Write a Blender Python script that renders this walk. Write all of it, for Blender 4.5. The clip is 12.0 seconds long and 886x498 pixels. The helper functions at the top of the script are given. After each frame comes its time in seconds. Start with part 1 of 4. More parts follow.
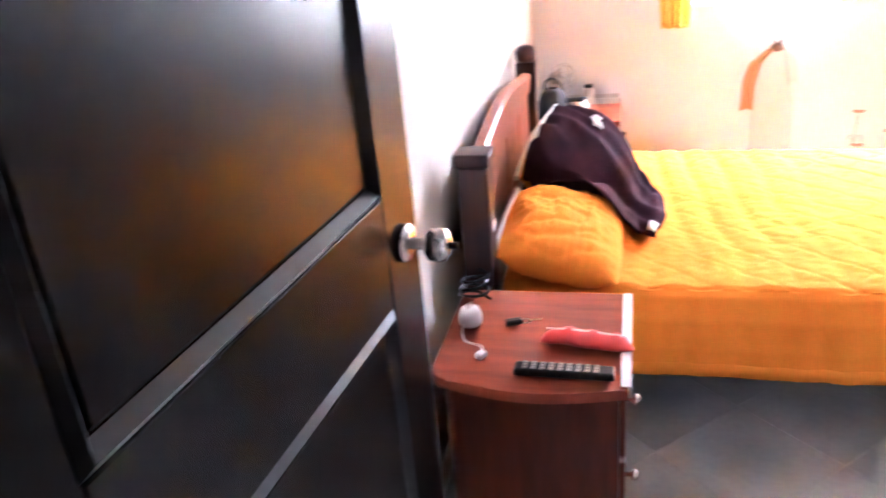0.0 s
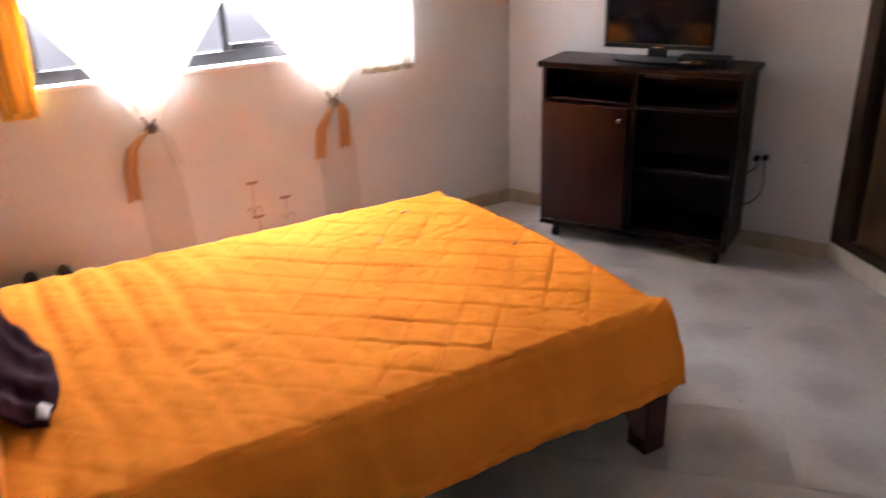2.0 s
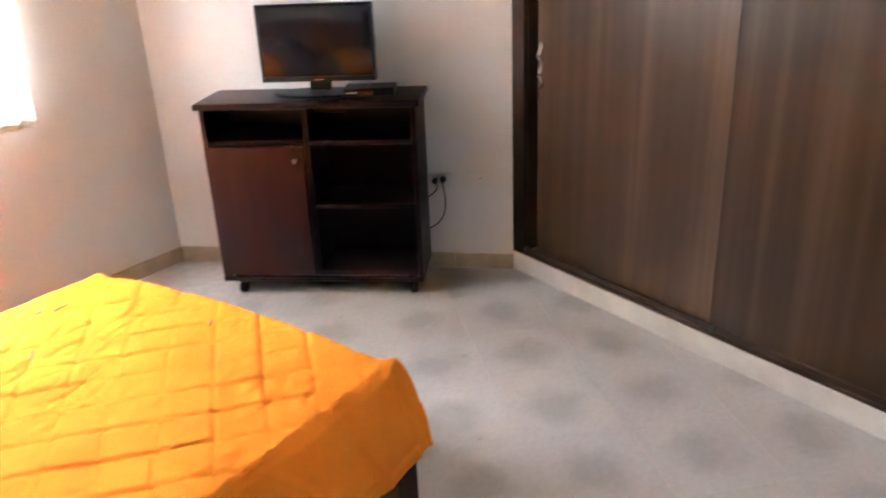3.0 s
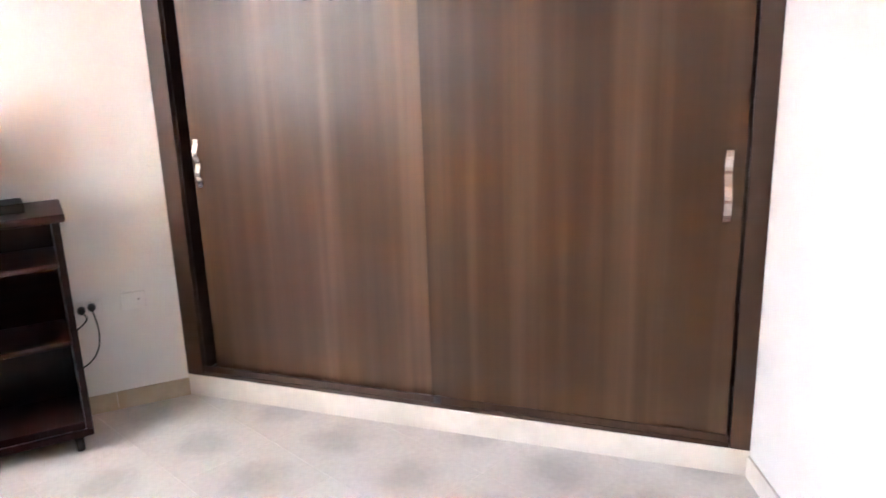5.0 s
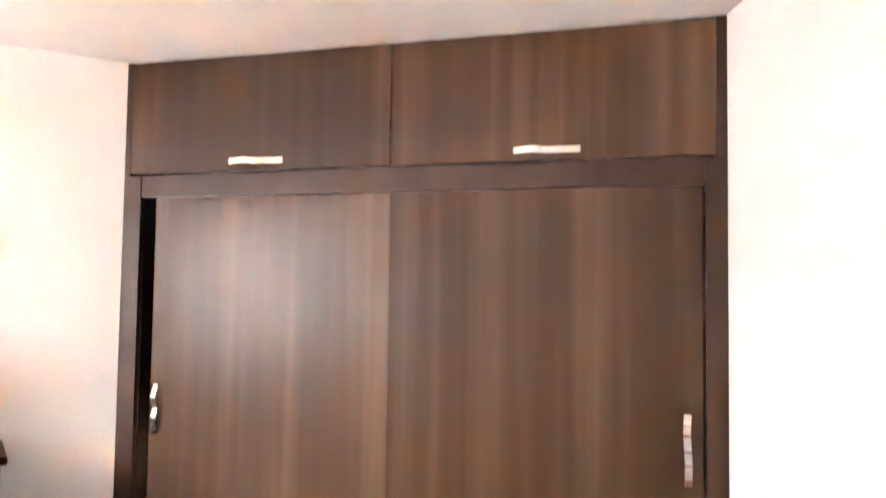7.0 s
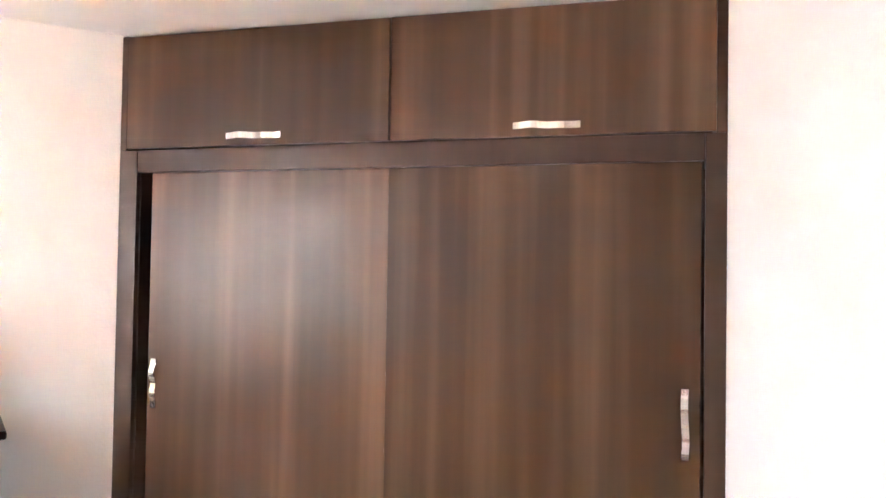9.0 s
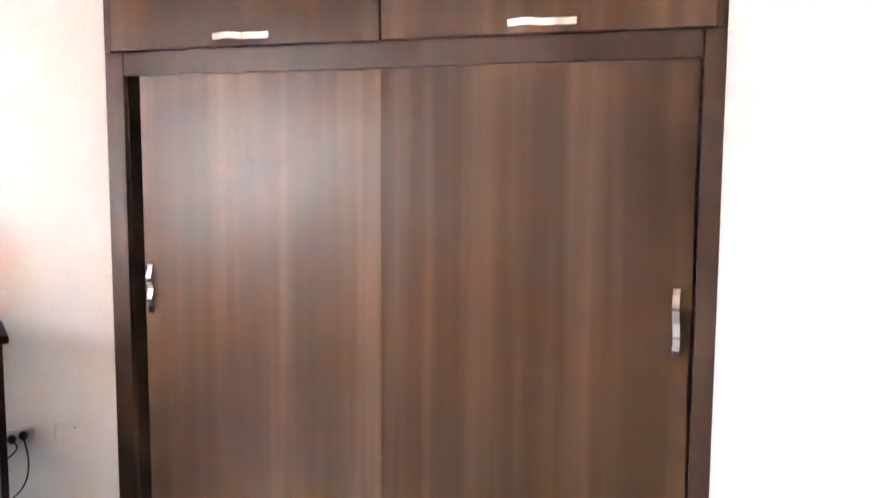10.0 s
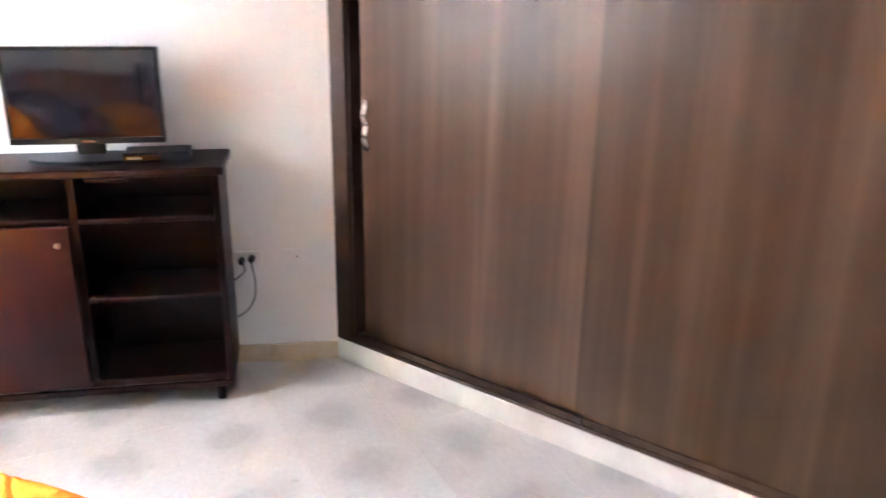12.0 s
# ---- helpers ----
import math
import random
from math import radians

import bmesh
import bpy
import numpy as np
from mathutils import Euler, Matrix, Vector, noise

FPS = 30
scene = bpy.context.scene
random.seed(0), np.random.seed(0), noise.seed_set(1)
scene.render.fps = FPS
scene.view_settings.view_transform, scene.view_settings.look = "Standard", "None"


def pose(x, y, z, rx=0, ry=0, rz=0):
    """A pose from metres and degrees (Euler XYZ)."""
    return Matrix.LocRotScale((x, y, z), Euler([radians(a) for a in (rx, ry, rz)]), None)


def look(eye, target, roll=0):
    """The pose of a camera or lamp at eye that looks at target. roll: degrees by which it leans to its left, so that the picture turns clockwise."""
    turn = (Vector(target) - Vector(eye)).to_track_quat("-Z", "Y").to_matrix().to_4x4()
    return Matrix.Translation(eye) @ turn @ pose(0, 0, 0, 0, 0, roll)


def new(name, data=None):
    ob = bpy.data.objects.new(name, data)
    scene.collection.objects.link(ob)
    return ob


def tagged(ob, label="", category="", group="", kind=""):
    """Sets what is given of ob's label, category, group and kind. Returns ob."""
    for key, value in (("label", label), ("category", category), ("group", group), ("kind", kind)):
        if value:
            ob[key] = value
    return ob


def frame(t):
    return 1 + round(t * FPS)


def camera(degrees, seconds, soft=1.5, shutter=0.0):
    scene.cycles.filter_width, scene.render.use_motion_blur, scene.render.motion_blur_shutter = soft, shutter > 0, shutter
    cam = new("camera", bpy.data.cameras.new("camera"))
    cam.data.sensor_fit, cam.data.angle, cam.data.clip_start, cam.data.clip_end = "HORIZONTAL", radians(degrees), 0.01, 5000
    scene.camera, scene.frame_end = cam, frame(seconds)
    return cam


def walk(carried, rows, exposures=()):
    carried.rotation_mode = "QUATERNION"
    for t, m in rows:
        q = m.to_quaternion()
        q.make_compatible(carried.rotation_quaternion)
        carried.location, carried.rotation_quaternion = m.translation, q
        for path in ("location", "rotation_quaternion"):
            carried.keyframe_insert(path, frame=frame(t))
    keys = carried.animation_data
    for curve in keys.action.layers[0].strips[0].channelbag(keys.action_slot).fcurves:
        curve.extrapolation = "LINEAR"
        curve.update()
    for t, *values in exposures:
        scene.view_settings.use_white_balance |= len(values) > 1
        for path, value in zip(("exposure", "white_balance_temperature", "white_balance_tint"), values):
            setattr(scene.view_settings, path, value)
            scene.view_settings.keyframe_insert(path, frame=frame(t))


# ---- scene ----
cam = camera(59.4, 12.0, soft=1.5, shutter=0.4)
PATH = [
    (0, (-2.74, -0.554, 1.628), (-3.205, 1.211, 0.812), -5.3),
    (0.3, (-2.768, -0.506, 1.64), (-2.961, 1.303, 0.818), -4.6),
    (0.5, (-2.809, -0.456, 1.643), (-2.802, 1.358, 0.8), -4.2),
    (0.6, (-2.829, -0.427, 1.641), (-2.759, 1.38, 0.787), -4.3),
    (0.8, (-2.826, -0.395, 1.66), (-2.619, 1.394, 0.791), -5.1),
    (1, (-2.794, -0.314, 1.657), (-2.449, 1.448, 0.775), -4.6),
    (1.2, (-2.719, -0.227, 1.654), (-2.314, 1.54, 0.81), -5.1),
    (1.5, (-2.655, -0.121, 1.634), (-2.094, 1.619, 0.823), -4.0),
    (1.8, (-2.611, -0.020, 1.637), (-1.855, 1.641, 0.819), -2.7),
    (2, (-2.579, 0.077, 1.639), (-1.681, 1.682, 0.854), -2.3),
    (2.5, (-2.543, 0.272, 1.634), (-1.273, 1.605, 0.854), -3.3),
    (2.8, (-2.496, 0.343, 1.637), (-1.037, 1.448, 0.831), -3.0),
    (3, (-2.414, 0.412, 1.641), (-0.896, 1.467, 0.876), -2.5),
    (3.3, (-2.330, 0.484, 1.638), (-0.688, 1.372, 0.922), -2.5),
    (3.5, (-2.3, 0.546, 1.631), (-0.605, 1.344, 0.931), -2.8),
    (5.5, (-2.452, 1.102, 1.512), (-0.51, 0.968, 1.05), -1.5),
    (6, (-2.467, 1.113, 1.522), (-0.512, 0.951, 1.13), -1.0),
    (6.5, (-2.463, 1.086, 1.521), (-0.475, 0.964, 1.347), 0.1),
    (6.8, (-2.465, 1.087, 1.533), (-0.468, 0.975, 1.531), 0.6),
    (7, (-2.471, 1.091, 1.542), (-0.478, 0.965, 1.647), 0.8),
    (7.2, (-2.476, 1.099, 1.541), (-0.486, 0.983, 1.713), 0.9),
    (9, (-2.467, 1.115, 1.533), (-0.474, 0.968, 1.582), 0.9),
    (9.5, (-2.459, 1.11, 1.525), (-0.465, 0.964, 1.479), 0.8),
    (10, (-2.46, 1.103, 1.517), (-0.475, 0.947, 1.328), 0.4),
    (10.5, (-2.446, 1.082, 1.521), (-0.481, 0.934, 1.18), 0.3),
    (11, (-2.407, 1.05, 1.54), (-0.476, 0.965, 1.023), -1.7),
    (11.3, (-2.336, 0.967, 1.533), (-0.425, 1.000, 0.944), -2.0),
    (11.5, (-2.256, 0.887, 1.528), (-0.358, 1.11, 0.939), -1.7),
    (11.8, (-2.141, 0.837, 1.541), (-0.298, 1.269, 0.895), -0.5),
    (12, (-2.033, 0.819, 1.564), (-0.227, 1.398, 0.928), 0.8),
]
# stops, kelvin, tint
EXPOSURES = [(0.0, 1.7, 4900, 20), (0.3, 0.9, 5050, 20), (0.6, 0.5, 5150, 20), (1.0, 0.17, 5350, 20), (1.5, -0.05, 5500, 19), (2.3, -0.22, 5600, 17), (3.0, 0.75, 5600, 13), (3.5, 1.25, 5450, 13), (5.5, 1.8, 5250, 13), (7.0, 1.9, 5500, 13), (9.0, 1.75, 5400, 13), (9.5, 1.8, 5300, 13), (10.0, 1.95, 5250, 13), (11.0, 1.95, 5200, 13), (12.0, 1.7, 5150, 13)]
walk(cam, [(t, look(e, g, r)) for t, e, g, r in PATH], EXPOSURES)

# ---- plan (metres) ----
ROOM_W, ROOM_N, CEIL = -3.28, 3.86, 2.47
CORNER_E = (0.804, 2.208)       # wardrobe meets television wall
CORNER_NE = (0.03, 3.86)        # television wall meets window wall
WIN = (-2.44, -0.64, 1.03, 2.12)  # window opening x0, x1, z0, z1
DOOR = (-3.24, -2.30, 2.08)     # doorway x0, x1, height

# ---- light ----
world = bpy.data.worlds.new("sky_world")
world.use_nodes = True
scene.world = world
wn = world.node_tree.nodes
sky = wn.new("ShaderNodeTexSky")
sky.sky_type = "NISHITA"
sky.sun_disc = False
sky.dust_density, sky.ozone_density = 8.0, 0.3
sky.sun_elevation, sky.sun_rotation = radians(55), radians(200)
wn["Background"].inputs["Strength"].default_value = 0.15
world.node_tree.links.new(sky.outputs[0], wn["Background"].inputs["Color"])

sun = new("sun", bpy.data.lights.new("sun", "SUN"))
sun.data.energy, sun.data.angle, sun.data.color = 1.0, radians(12), (1.0, 0.95, 0.88)
sun.matrix_world = look((0, 0, 10), (3.0, 6.0, 0))

glow = new("window_daylight", bpy.data.lights.new("window_daylight", "AREA"))
glow.data.shape, glow.data.size, glow.data.size_y = "RECTANGLE", 2.1, 1.3
glow.data.energy, glow.data.color = 1700.0, (1.0, 0.968, 0.938)
# the brighter upper sky: leaning down into the opening from just outside
glow.matrix_world = look((-1.28, ROOM_N + 0.80, 2.25), (-1.32, ROOM_N + 0.14, 1.50))

# ---- materials ----
def material(name, rough=0.5, metal=0.0, spec=0.5):
    m = bpy.data.materials.new(name)
    m.use_nodes = True
    b = m.node_tree.nodes["Principled BSDF"]
    b.inputs["Roughness"].default_value = rough
    b.inputs["Metallic"].default_value = metal
    b.inputs["Specular IOR Level"].default_value = spec
    return m, m.node_tree.nodes, m.node_tree.links, b


def surface(name, low, high, scale=8.0, rough=0.5, metal=0.0, bump=0.0, bump_scale=60.0, stretch=(1, 1, 1), detail=6.0, spec=0.5, rough_var=0.08, lo=0.35, hi=0.65):
    """A two-colour noise surface in object space, with a fine bump and uneven gloss."""
    m, n, l, b = material(name, rough, metal, spec)
    co = n.new("ShaderNodeTexCoord")
    mp = n.new("ShaderNodeMapping")
    mp.inputs["Scale"].default_value = stretch
    l.new(co.outputs["Object"], mp.inputs["Vector"])
    no = n.new("ShaderNodeTexNoise")
    no.inputs["Scale"].default_value, no.inputs["Detail"].default_value = scale, detail
    l.new(mp.outputs[0], no.inputs["Vector"])
    ra = n.new("ShaderNodeValToRGB")
    ra.color_ramp.elements[0].position, ra.color_ramp.elements[1].position = lo, hi
    ra.color_ramp.elements[0].color, ra.color_ramp.elements[1].color = (*low, 1), (*high, 1)
    l.new(no.outputs["Fac"], ra.inputs[0])
    l.new(ra.outputs[0], b.inputs["Base Color"])
    fine = n.new("ShaderNodeTexNoise")
    fine.inputs["Scale"].default_value, fine.inputs["Detail"].default_value = bump_scale, 4.0
    l.new(mp.outputs[0], fine.inputs["Vector"])
    if rough_var:
        mr = n.new("ShaderNodeMapRange")
        mr.inputs["To Min"].default_value, mr.inputs["To Max"].default_value = max(0.02, rough - rough_var), min(1, rough + rough_var)
        l.new(fine.outputs["Fac"], mr.inputs["Value"])
        l.new(mr.outputs[0], b.inputs["Roughness"])
    if bump:
        bp = n.new("ShaderNodeBump")
        bp.inputs["Strength"].default_value, bp.inputs["Distance"].default_value = bump, 0.004
        l.new(fine.outputs["Fac"], bp.inputs["Height"])
        l.new(bp.outputs[0], b.inputs["Normal"])
    return m


def laminate(name, dark, mid, light, rough, seed):
    """Vertical-grain wood laminate: broad soft bands, streaks and fine pores along z."""
    m, n, l, b = material(name, rough, spec=0.17)
    co = n.new("ShaderNodeTexCoord")
    out = []
    for sx, sz, off, detail in ((5.5, 0.16, seed + 9.0, 1.0), (15.0, 0.40, seed, 1.0), (44.0, 0.9, seed + 5.0, 2.0), (1.6, 1.1, seed + 2.0, 2.0)):
        mp = n.new("ShaderNodeMapping")
        mp.inputs["Scale"].default_value = (sx, sx, sz)
        mp.inputs["Location"].default_value = (off, off, off)
        l.new(co.outputs["Object"], mp.inputs["Vector"])
        no = n.new("ShaderNodeTexNoise")
        no.inputs["Scale"].default_value, no.inputs["Detail"].default_value = 1.0, detail
        l.new(mp.outputs[0], no.inputs["Vector"])
        out.append(no.outputs["Fac"])
    blend = out[0]
    for other, share in ((out[1], 0.50), (out[2], 0.10), (out[3], 0.16)):
        mix = n.new("ShaderNodeMix")
        mix.inputs["Factor"].default_value = share
        l.new(blend, mix.inputs["A"])
        l.new(other, mix.inputs["B"])
        blend = mix.outputs["Result"]
    ra = n.new("ShaderNodeValToRGB")
    e = ra.color_ramp.elements
    e[0].position, e[0].color = 0.33, (*dark, 1)
    e[1].position, e[1].color = 0.65, (*light, 1)
    k = e.new(0.49)
    k.color = (*mid, 1)
    l.new(blend, ra.inputs[0])
    l.new(ra.outputs[0], b.inputs["Base Color"])
    mr = n.new("ShaderNodeMapRange")
    mr.inputs["To Min"].default_value, mr.inputs["To Max"].default_value = rough - 0.06, rough + 0.08
    l.new(out[1], mr.inputs["Value"])
    l.new(mr.outputs[0], b.inputs["Roughness"])
    bp = n.new("ShaderNodeBump")
    bp.inputs["Strength"].default_value, bp.inputs["Distance"].default_value = 0.05, 0.001
    l.new(out[2], bp.inputs["Height"])
    l.new(bp.outputs[0], b.inputs["Normal"])
    return m


def tile_material():
    """Glazed beige floor tile: a soft grey cloud round the middle of each tile."""
    m, n, l, b = material("floor_tile", 0.3)
    co, geo = n.new("ShaderNodeTexCoord"), n.new("ShaderNodeNewGeometry")
    warp = n.new("ShaderNodeTexNoise")
    warp.inputs["Scale"].default_value, warp.inputs["Detail"].default_value = 9.0, 4.0
    l.new(geo.outputs["Position"], warp.inputs["Vector"])
    length = n.new("ShaderNodeVectorMath")
    length.operation = "LENGTH"
    l.new(co.outputs["Object"], length.inputs[0])
    add = n.new("ShaderNodeMath")
    add.operation = "MULTIPLY_ADD"
    add.inputs[1].default_value = 0.16
    l.new(warp.outputs["Fac"], add.inputs[0])
    l.new(length.outputs["Value"], add.inputs[2])
    ra = n.new("ShaderNodeValToRGB")
    e = ra.color_ramp.elements
    e[0].position, e[0].color = 0.13, (0.39, 0.360, 0.332, 1)
    e[1].position, e[1].color = 0.23, (0.515, 0.480, 0.448, 1)
    l.new(add.outputs[0], ra.inputs[0])
    speck = n.new("ShaderNodeTexNoise")
    speck.inputs["Scale"].default_value, speck.inputs["Detail"].default_value = 45.0, 6.0
    l.new(geo.outputs["Position"], speck.inputs["Vector"])
    sr = n.new("ShaderNodeMapRange")
    sr.inputs["To Min"].default_value, sr.inputs["To Max"].default_value = 0.86, 1.12
    l.new(speck.outputs["Fac"], sr.inputs["Value"])
    info = n.new("ShaderNodeObjectInfo")
    ir = n.new("ShaderNodeMapRange")
    ir.inputs["To Min"].default_value, ir.inputs["To Max"].default_value = 0.985, 1.015
    l.new(info.outputs["Random"], ir.inputs["Value"])
    both = n.new("ShaderNodeMath")
    both.operation = "MULTIPLY"
    l.new(sr.outputs[0], both.inputs[0])
    l.new(ir.outputs[0], both.inputs[1])
    sc = n.new("ShaderNodeVectorMath")
    sc.operation = "SCALE"
    l.new(ra.outputs[0], sc.inputs[0])
    l.new(both.outputs[0], sc.inputs["Scale"])
    l.new(sc.outputs["Vector"], b.inputs["Base Color"])
    rr = n.new("ShaderNodeMapRange")
    rr.inputs["To Min"].default_value, rr.inputs["To Max"].default_value = 0.22, 0.42
    l.new(warp.outputs["Fac"], rr.inputs["Value"])
    l.new(rr.outputs[0], b.inputs["Roughness"])
    return m


def sheer_material(name, colour, through_part):
    m, n, l, b = material(name, 0.9, spec=0.1)
    b.inputs["Base Color"].default_value = (*colour, 1)
    tr = n.new("ShaderNodeBsdfTranslucent")
    tr.inputs["Color"].default_value = (*colour, 1)
    mix = n.new("ShaderNodeMixShader")
    mix.inputs[0].default_value = through_part
    weave = n.new("ShaderNodeTexNoise")
    weave.inputs["Scale"].default_value = 160.0
    bp = n.new("ShaderNodeBump")
    bp.inputs["Strength"].default_value, bp.inputs["Distance"].default_value = 0.2, 0.002
    l.new(weave.outputs["Fac"], bp.inputs["Height"])
    l.new(bp.outputs[0], b.inputs["Normal"])
    l.new(b.outputs[0], mix.inputs[1])
    l.new(tr.outputs[0], mix.inputs[2])
    l.new(mix.outputs[0], n["Material Output"].inputs["Surface"])
    return m


def gauze_material():
    """Thin net: mostly clear."""
    m, n, l, b = material("net_gauze", 0.9, spec=0.1)
    b.inputs["Base Color"].default_value = (0.50, 0.33, 0.20, 1)
    b.inputs["Alpha"].default_value = 0.07
    return m


def glass_material():
    m, n, l, b = material("window_glass", 0.02)
    b.inputs["Base Color"].default_value = (0.95, 0.98, 1.0, 1)
    b.inputs["Transmission Weight"].default_value = 1.0
    b.inputs["IOR"].default_value = 1.02
    return m


M_WALL = surface("wall_paint", (0.605, 0.578, 0.550), (0.645, 0.618, 0.590), 1.6, 0.75, bump=0.25, bump_scale=90, spec=0.25)
M_CEIL = surface("ceiling_paint", (0.60, 0.59, 0.575), (0.64, 0.63, 0.615), 2.0, 0.85, bump=0.2, bump_scale=70, spec=0.2)
M_TILE = tile_material()
M_GROUT = surface("grout", (0.43, 0.405, 0.38), (0.49, 0.465, 0.44), 20, 0.85, bump=0.3)
M_BASE = surface("skirting_tile", (0.36, 0.29, 0.20), (0.45, 0.37, 0.27), 9, 0.35, bump=0.1)
M_PLINTH = surface("plinth_tile", (0.48, 0.44, 0.39), (0.58, 0.54, 0.48), 7, 0.35, bump=0.1)
# one laminate in two tones: light falloff across the sliding doors is painted in
M_LAM_LIT = laminate("laminate_lit", (0.034, 0.0165, 0.0083), (0.053, 0.0268, 0.0138), (0.098, 0.0560, 0.0305), 0.30, 1.3)
M_LAM_DIM = laminate("laminate_dim", (0.024, 0.0112, 0.0053), (0.037, 0.0180, 0.0088), (0.074, 0.0408, 0.0212), 0.30, 7.9)
M_LAM_F = laminate("laminate_frame", (0.024, 0.0120, 0.0072), (0.032, 0.0162, 0.0098), (0.042, 0.0218, 0.0132), 0.40, 3.7)
# near-black for the painted slot shade; also colours the black door stop
M_SHADE_AND_STOP = surface("gap_shade_and_stop", (0.012, 0.007, 0.005), (0.020, 0.011, 0.008), 12, 0.6)
M_CHROME = surface("brushed_nickel", (0.62, 0.57, 0.54), (0.76, 0.71, 0.67), 40, 0.22, 1.0, stretch=(1, 1, 0.1), bump=0.05)
M_DOOR = surface("dark_door_varnish", (0.0035, 0.0018, 0.0015), (0.0065, 0.0032, 0.0025), 3, 0.27, stretch=(6, 6, 0.4), spec=0.19, rough_var=0)
M_BEAD = surface("door_bead_varnish", (0.010, 0.006, 0.005), (0.016, 0.010, 0.008), 4, 0.30, rough_var=0.02)
M_MAHOG = surface("dark_mahogany", (0.0060, 0.0013, 0.0010), (0.014, 0.0030, 0.0021), 5, 0.34, spec=0.15, stretch=(1, 5, 5), bump=0.06, bump_scale=40)
M_MAHOG_DOOR = surface("mahogany_door", (0.017, 0.0026, 0.0020), (0.030, 0.0052, 0.0037), 3, 0.30, spec=0.22, stretch=(4, 4, 0.5), bump_scale=14, rough_var=0.04)
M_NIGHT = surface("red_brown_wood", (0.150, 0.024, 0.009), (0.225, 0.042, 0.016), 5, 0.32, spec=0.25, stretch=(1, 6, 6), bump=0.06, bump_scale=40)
# same red-brown wood at half tone: shade of the upright faces in the colour
M_NIGHT_SHADED = surface("red_brown_wood_shaded", (0.070, 0.0115, 0.005), (0.105, 0.0190, 0.008), 5, 0.34, spec=0.2, stretch=(5, 5, 0.8), bump=0.06, bump_scale=40)
M_BEDWOOD = surface("bed_wood", (0.15, 0.036, 0.016), (0.24, 0.066, 0.030), 5, 0.33, stretch=(1, 1, 5), bump=0.08, bump_scale=40)
M_BEDDARK = surface("bed_dark_wood", (0.026, 0.0060, 0.0045), (0.045, 0.0105, 0.0075), 6, 0.4, stretch=(5, 5, 1), bump=0.08)
M_COVER = surface("orange_cotton", (0.68, 0.208, 0.011), (0.78, 0.252, 0.016), 4, 0.9, bump=0.3, bump_scale=220, spec=0.05)
M_PURPLE = surface("plum_cloth", (0.020, 0.0065, 0.0105), (0.046, 0.0155, 0.023), 7, 0.9, bump=0.35, bump_scale=150, spec=0.05)
M_WHITE = surface("white_trim", (0.72, 0.70, 0.68), (0.82, 0.80, 0.78), 15, 0.6, bump=0.1)
M_MATTRESS = surface("mattress_cloth", (0.62, 0.58, 0.52), (0.70, 0.66, 0.60), 10, 0.85, bump=0.2)
M_BLACK = surface("black_plastic", (0.004, 0.004, 0.0045), (0.009, 0.009, 0.010), 20, 0.35, bump=0.05, spec=0.2)
M_SCREEN = surface("screen_glass", (0.004, 0.004, 0.005), (0.006, 0.006, 0.008), 2, 0.06, rough_var=0.01)
M_RUBBER = surface("dark_rubber", (0.010, 0.009, 0.009), (0.020, 0.018, 0.018), 20, 0.7, bump=0.1, spec=0.2)
M_RED = surface("red_plastic", (0.52, 0.035, 0.030), (0.66, 0.060, 0.045), 18, 0.4, bump=0.1)
M_GREY = surface("grey_plastic", (0.22, 0.20, 0.17), (0.34, 0.31, 0.27), 14, 0.5, bump=0.1)
M_FRAME = surface("dark_aluminium", (0.045, 0.045, 0.05), (0.07, 0.07, 0.075), 16, 0.4, 0.6)
M_SHEER = sheer_material("white_sheer", (0.90, 0.87, 0.80), 0.60)
M_YELLOW = sheer_material("yellow_curtain", (0.80, 0.47, 0.06), 0.30)
M_GAUZE = gauze_material()
M_TAIL = sheer_material("ochre_tail", (0.52, 0.29, 0.12), 0.25)
M_KNOT = surface("brown_tie_cord", (0.16, 0.10, 0.07), (0.24, 0.16, 0.11), 30, 0.85, bump=0.3)
M_DECAL = surface("brown_decal", (0.27, 0.16, 0.10), (0.36, 0.23, 0.15), 20, 0.7)
M_CREAM = surface("cream_cloth", (0.40, 0.36, 0.31), (0.50, 0.46, 0.40), 12, 0.85, bump=0.3, bump_scale=120)
M_GLASS = glass_material()


# ---- mesh helpers ----
def part(name, bm, mat, parent=None, label="", smooth=False):
    me = bpy.data.meshes.new(name)
    bm.normal_update()
    bm.to_mesh(me)
    bm.free()
    me.materials.append(mat)
    if smooth:
        for p in me.polygons:
            p.use_smooth = True
    ob = new(name, me)
    if parent is not None:
        ob.parent = parent
    if label:
        ob["label"] = label
    return ob


def box(x0, x1, y0, y1, z0, z1, bevel=0.004, seg=2, bm=None):
    bm = bm or bmesh.new()
    vs = [bm.verts.new((x, y, z)) for x in (x0, x1) for y in (y0, y1) for z in (z0, z1)]
    fs = [bm.faces.new([vs[i] for i in f]) for f in ((0, 1, 3, 2), (4, 6, 7, 5), (0, 4, 5, 1), (2, 3, 7, 6), (0, 2, 6, 4), (1, 5, 7, 3))]
    if bevel:
        es = list({e for f in fs for e in f.edges})
        bmesh.ops.bevel(bm, geom=es, offset=bevel, segments=seg, affect="EDGES", profile=0.5)
    return bm


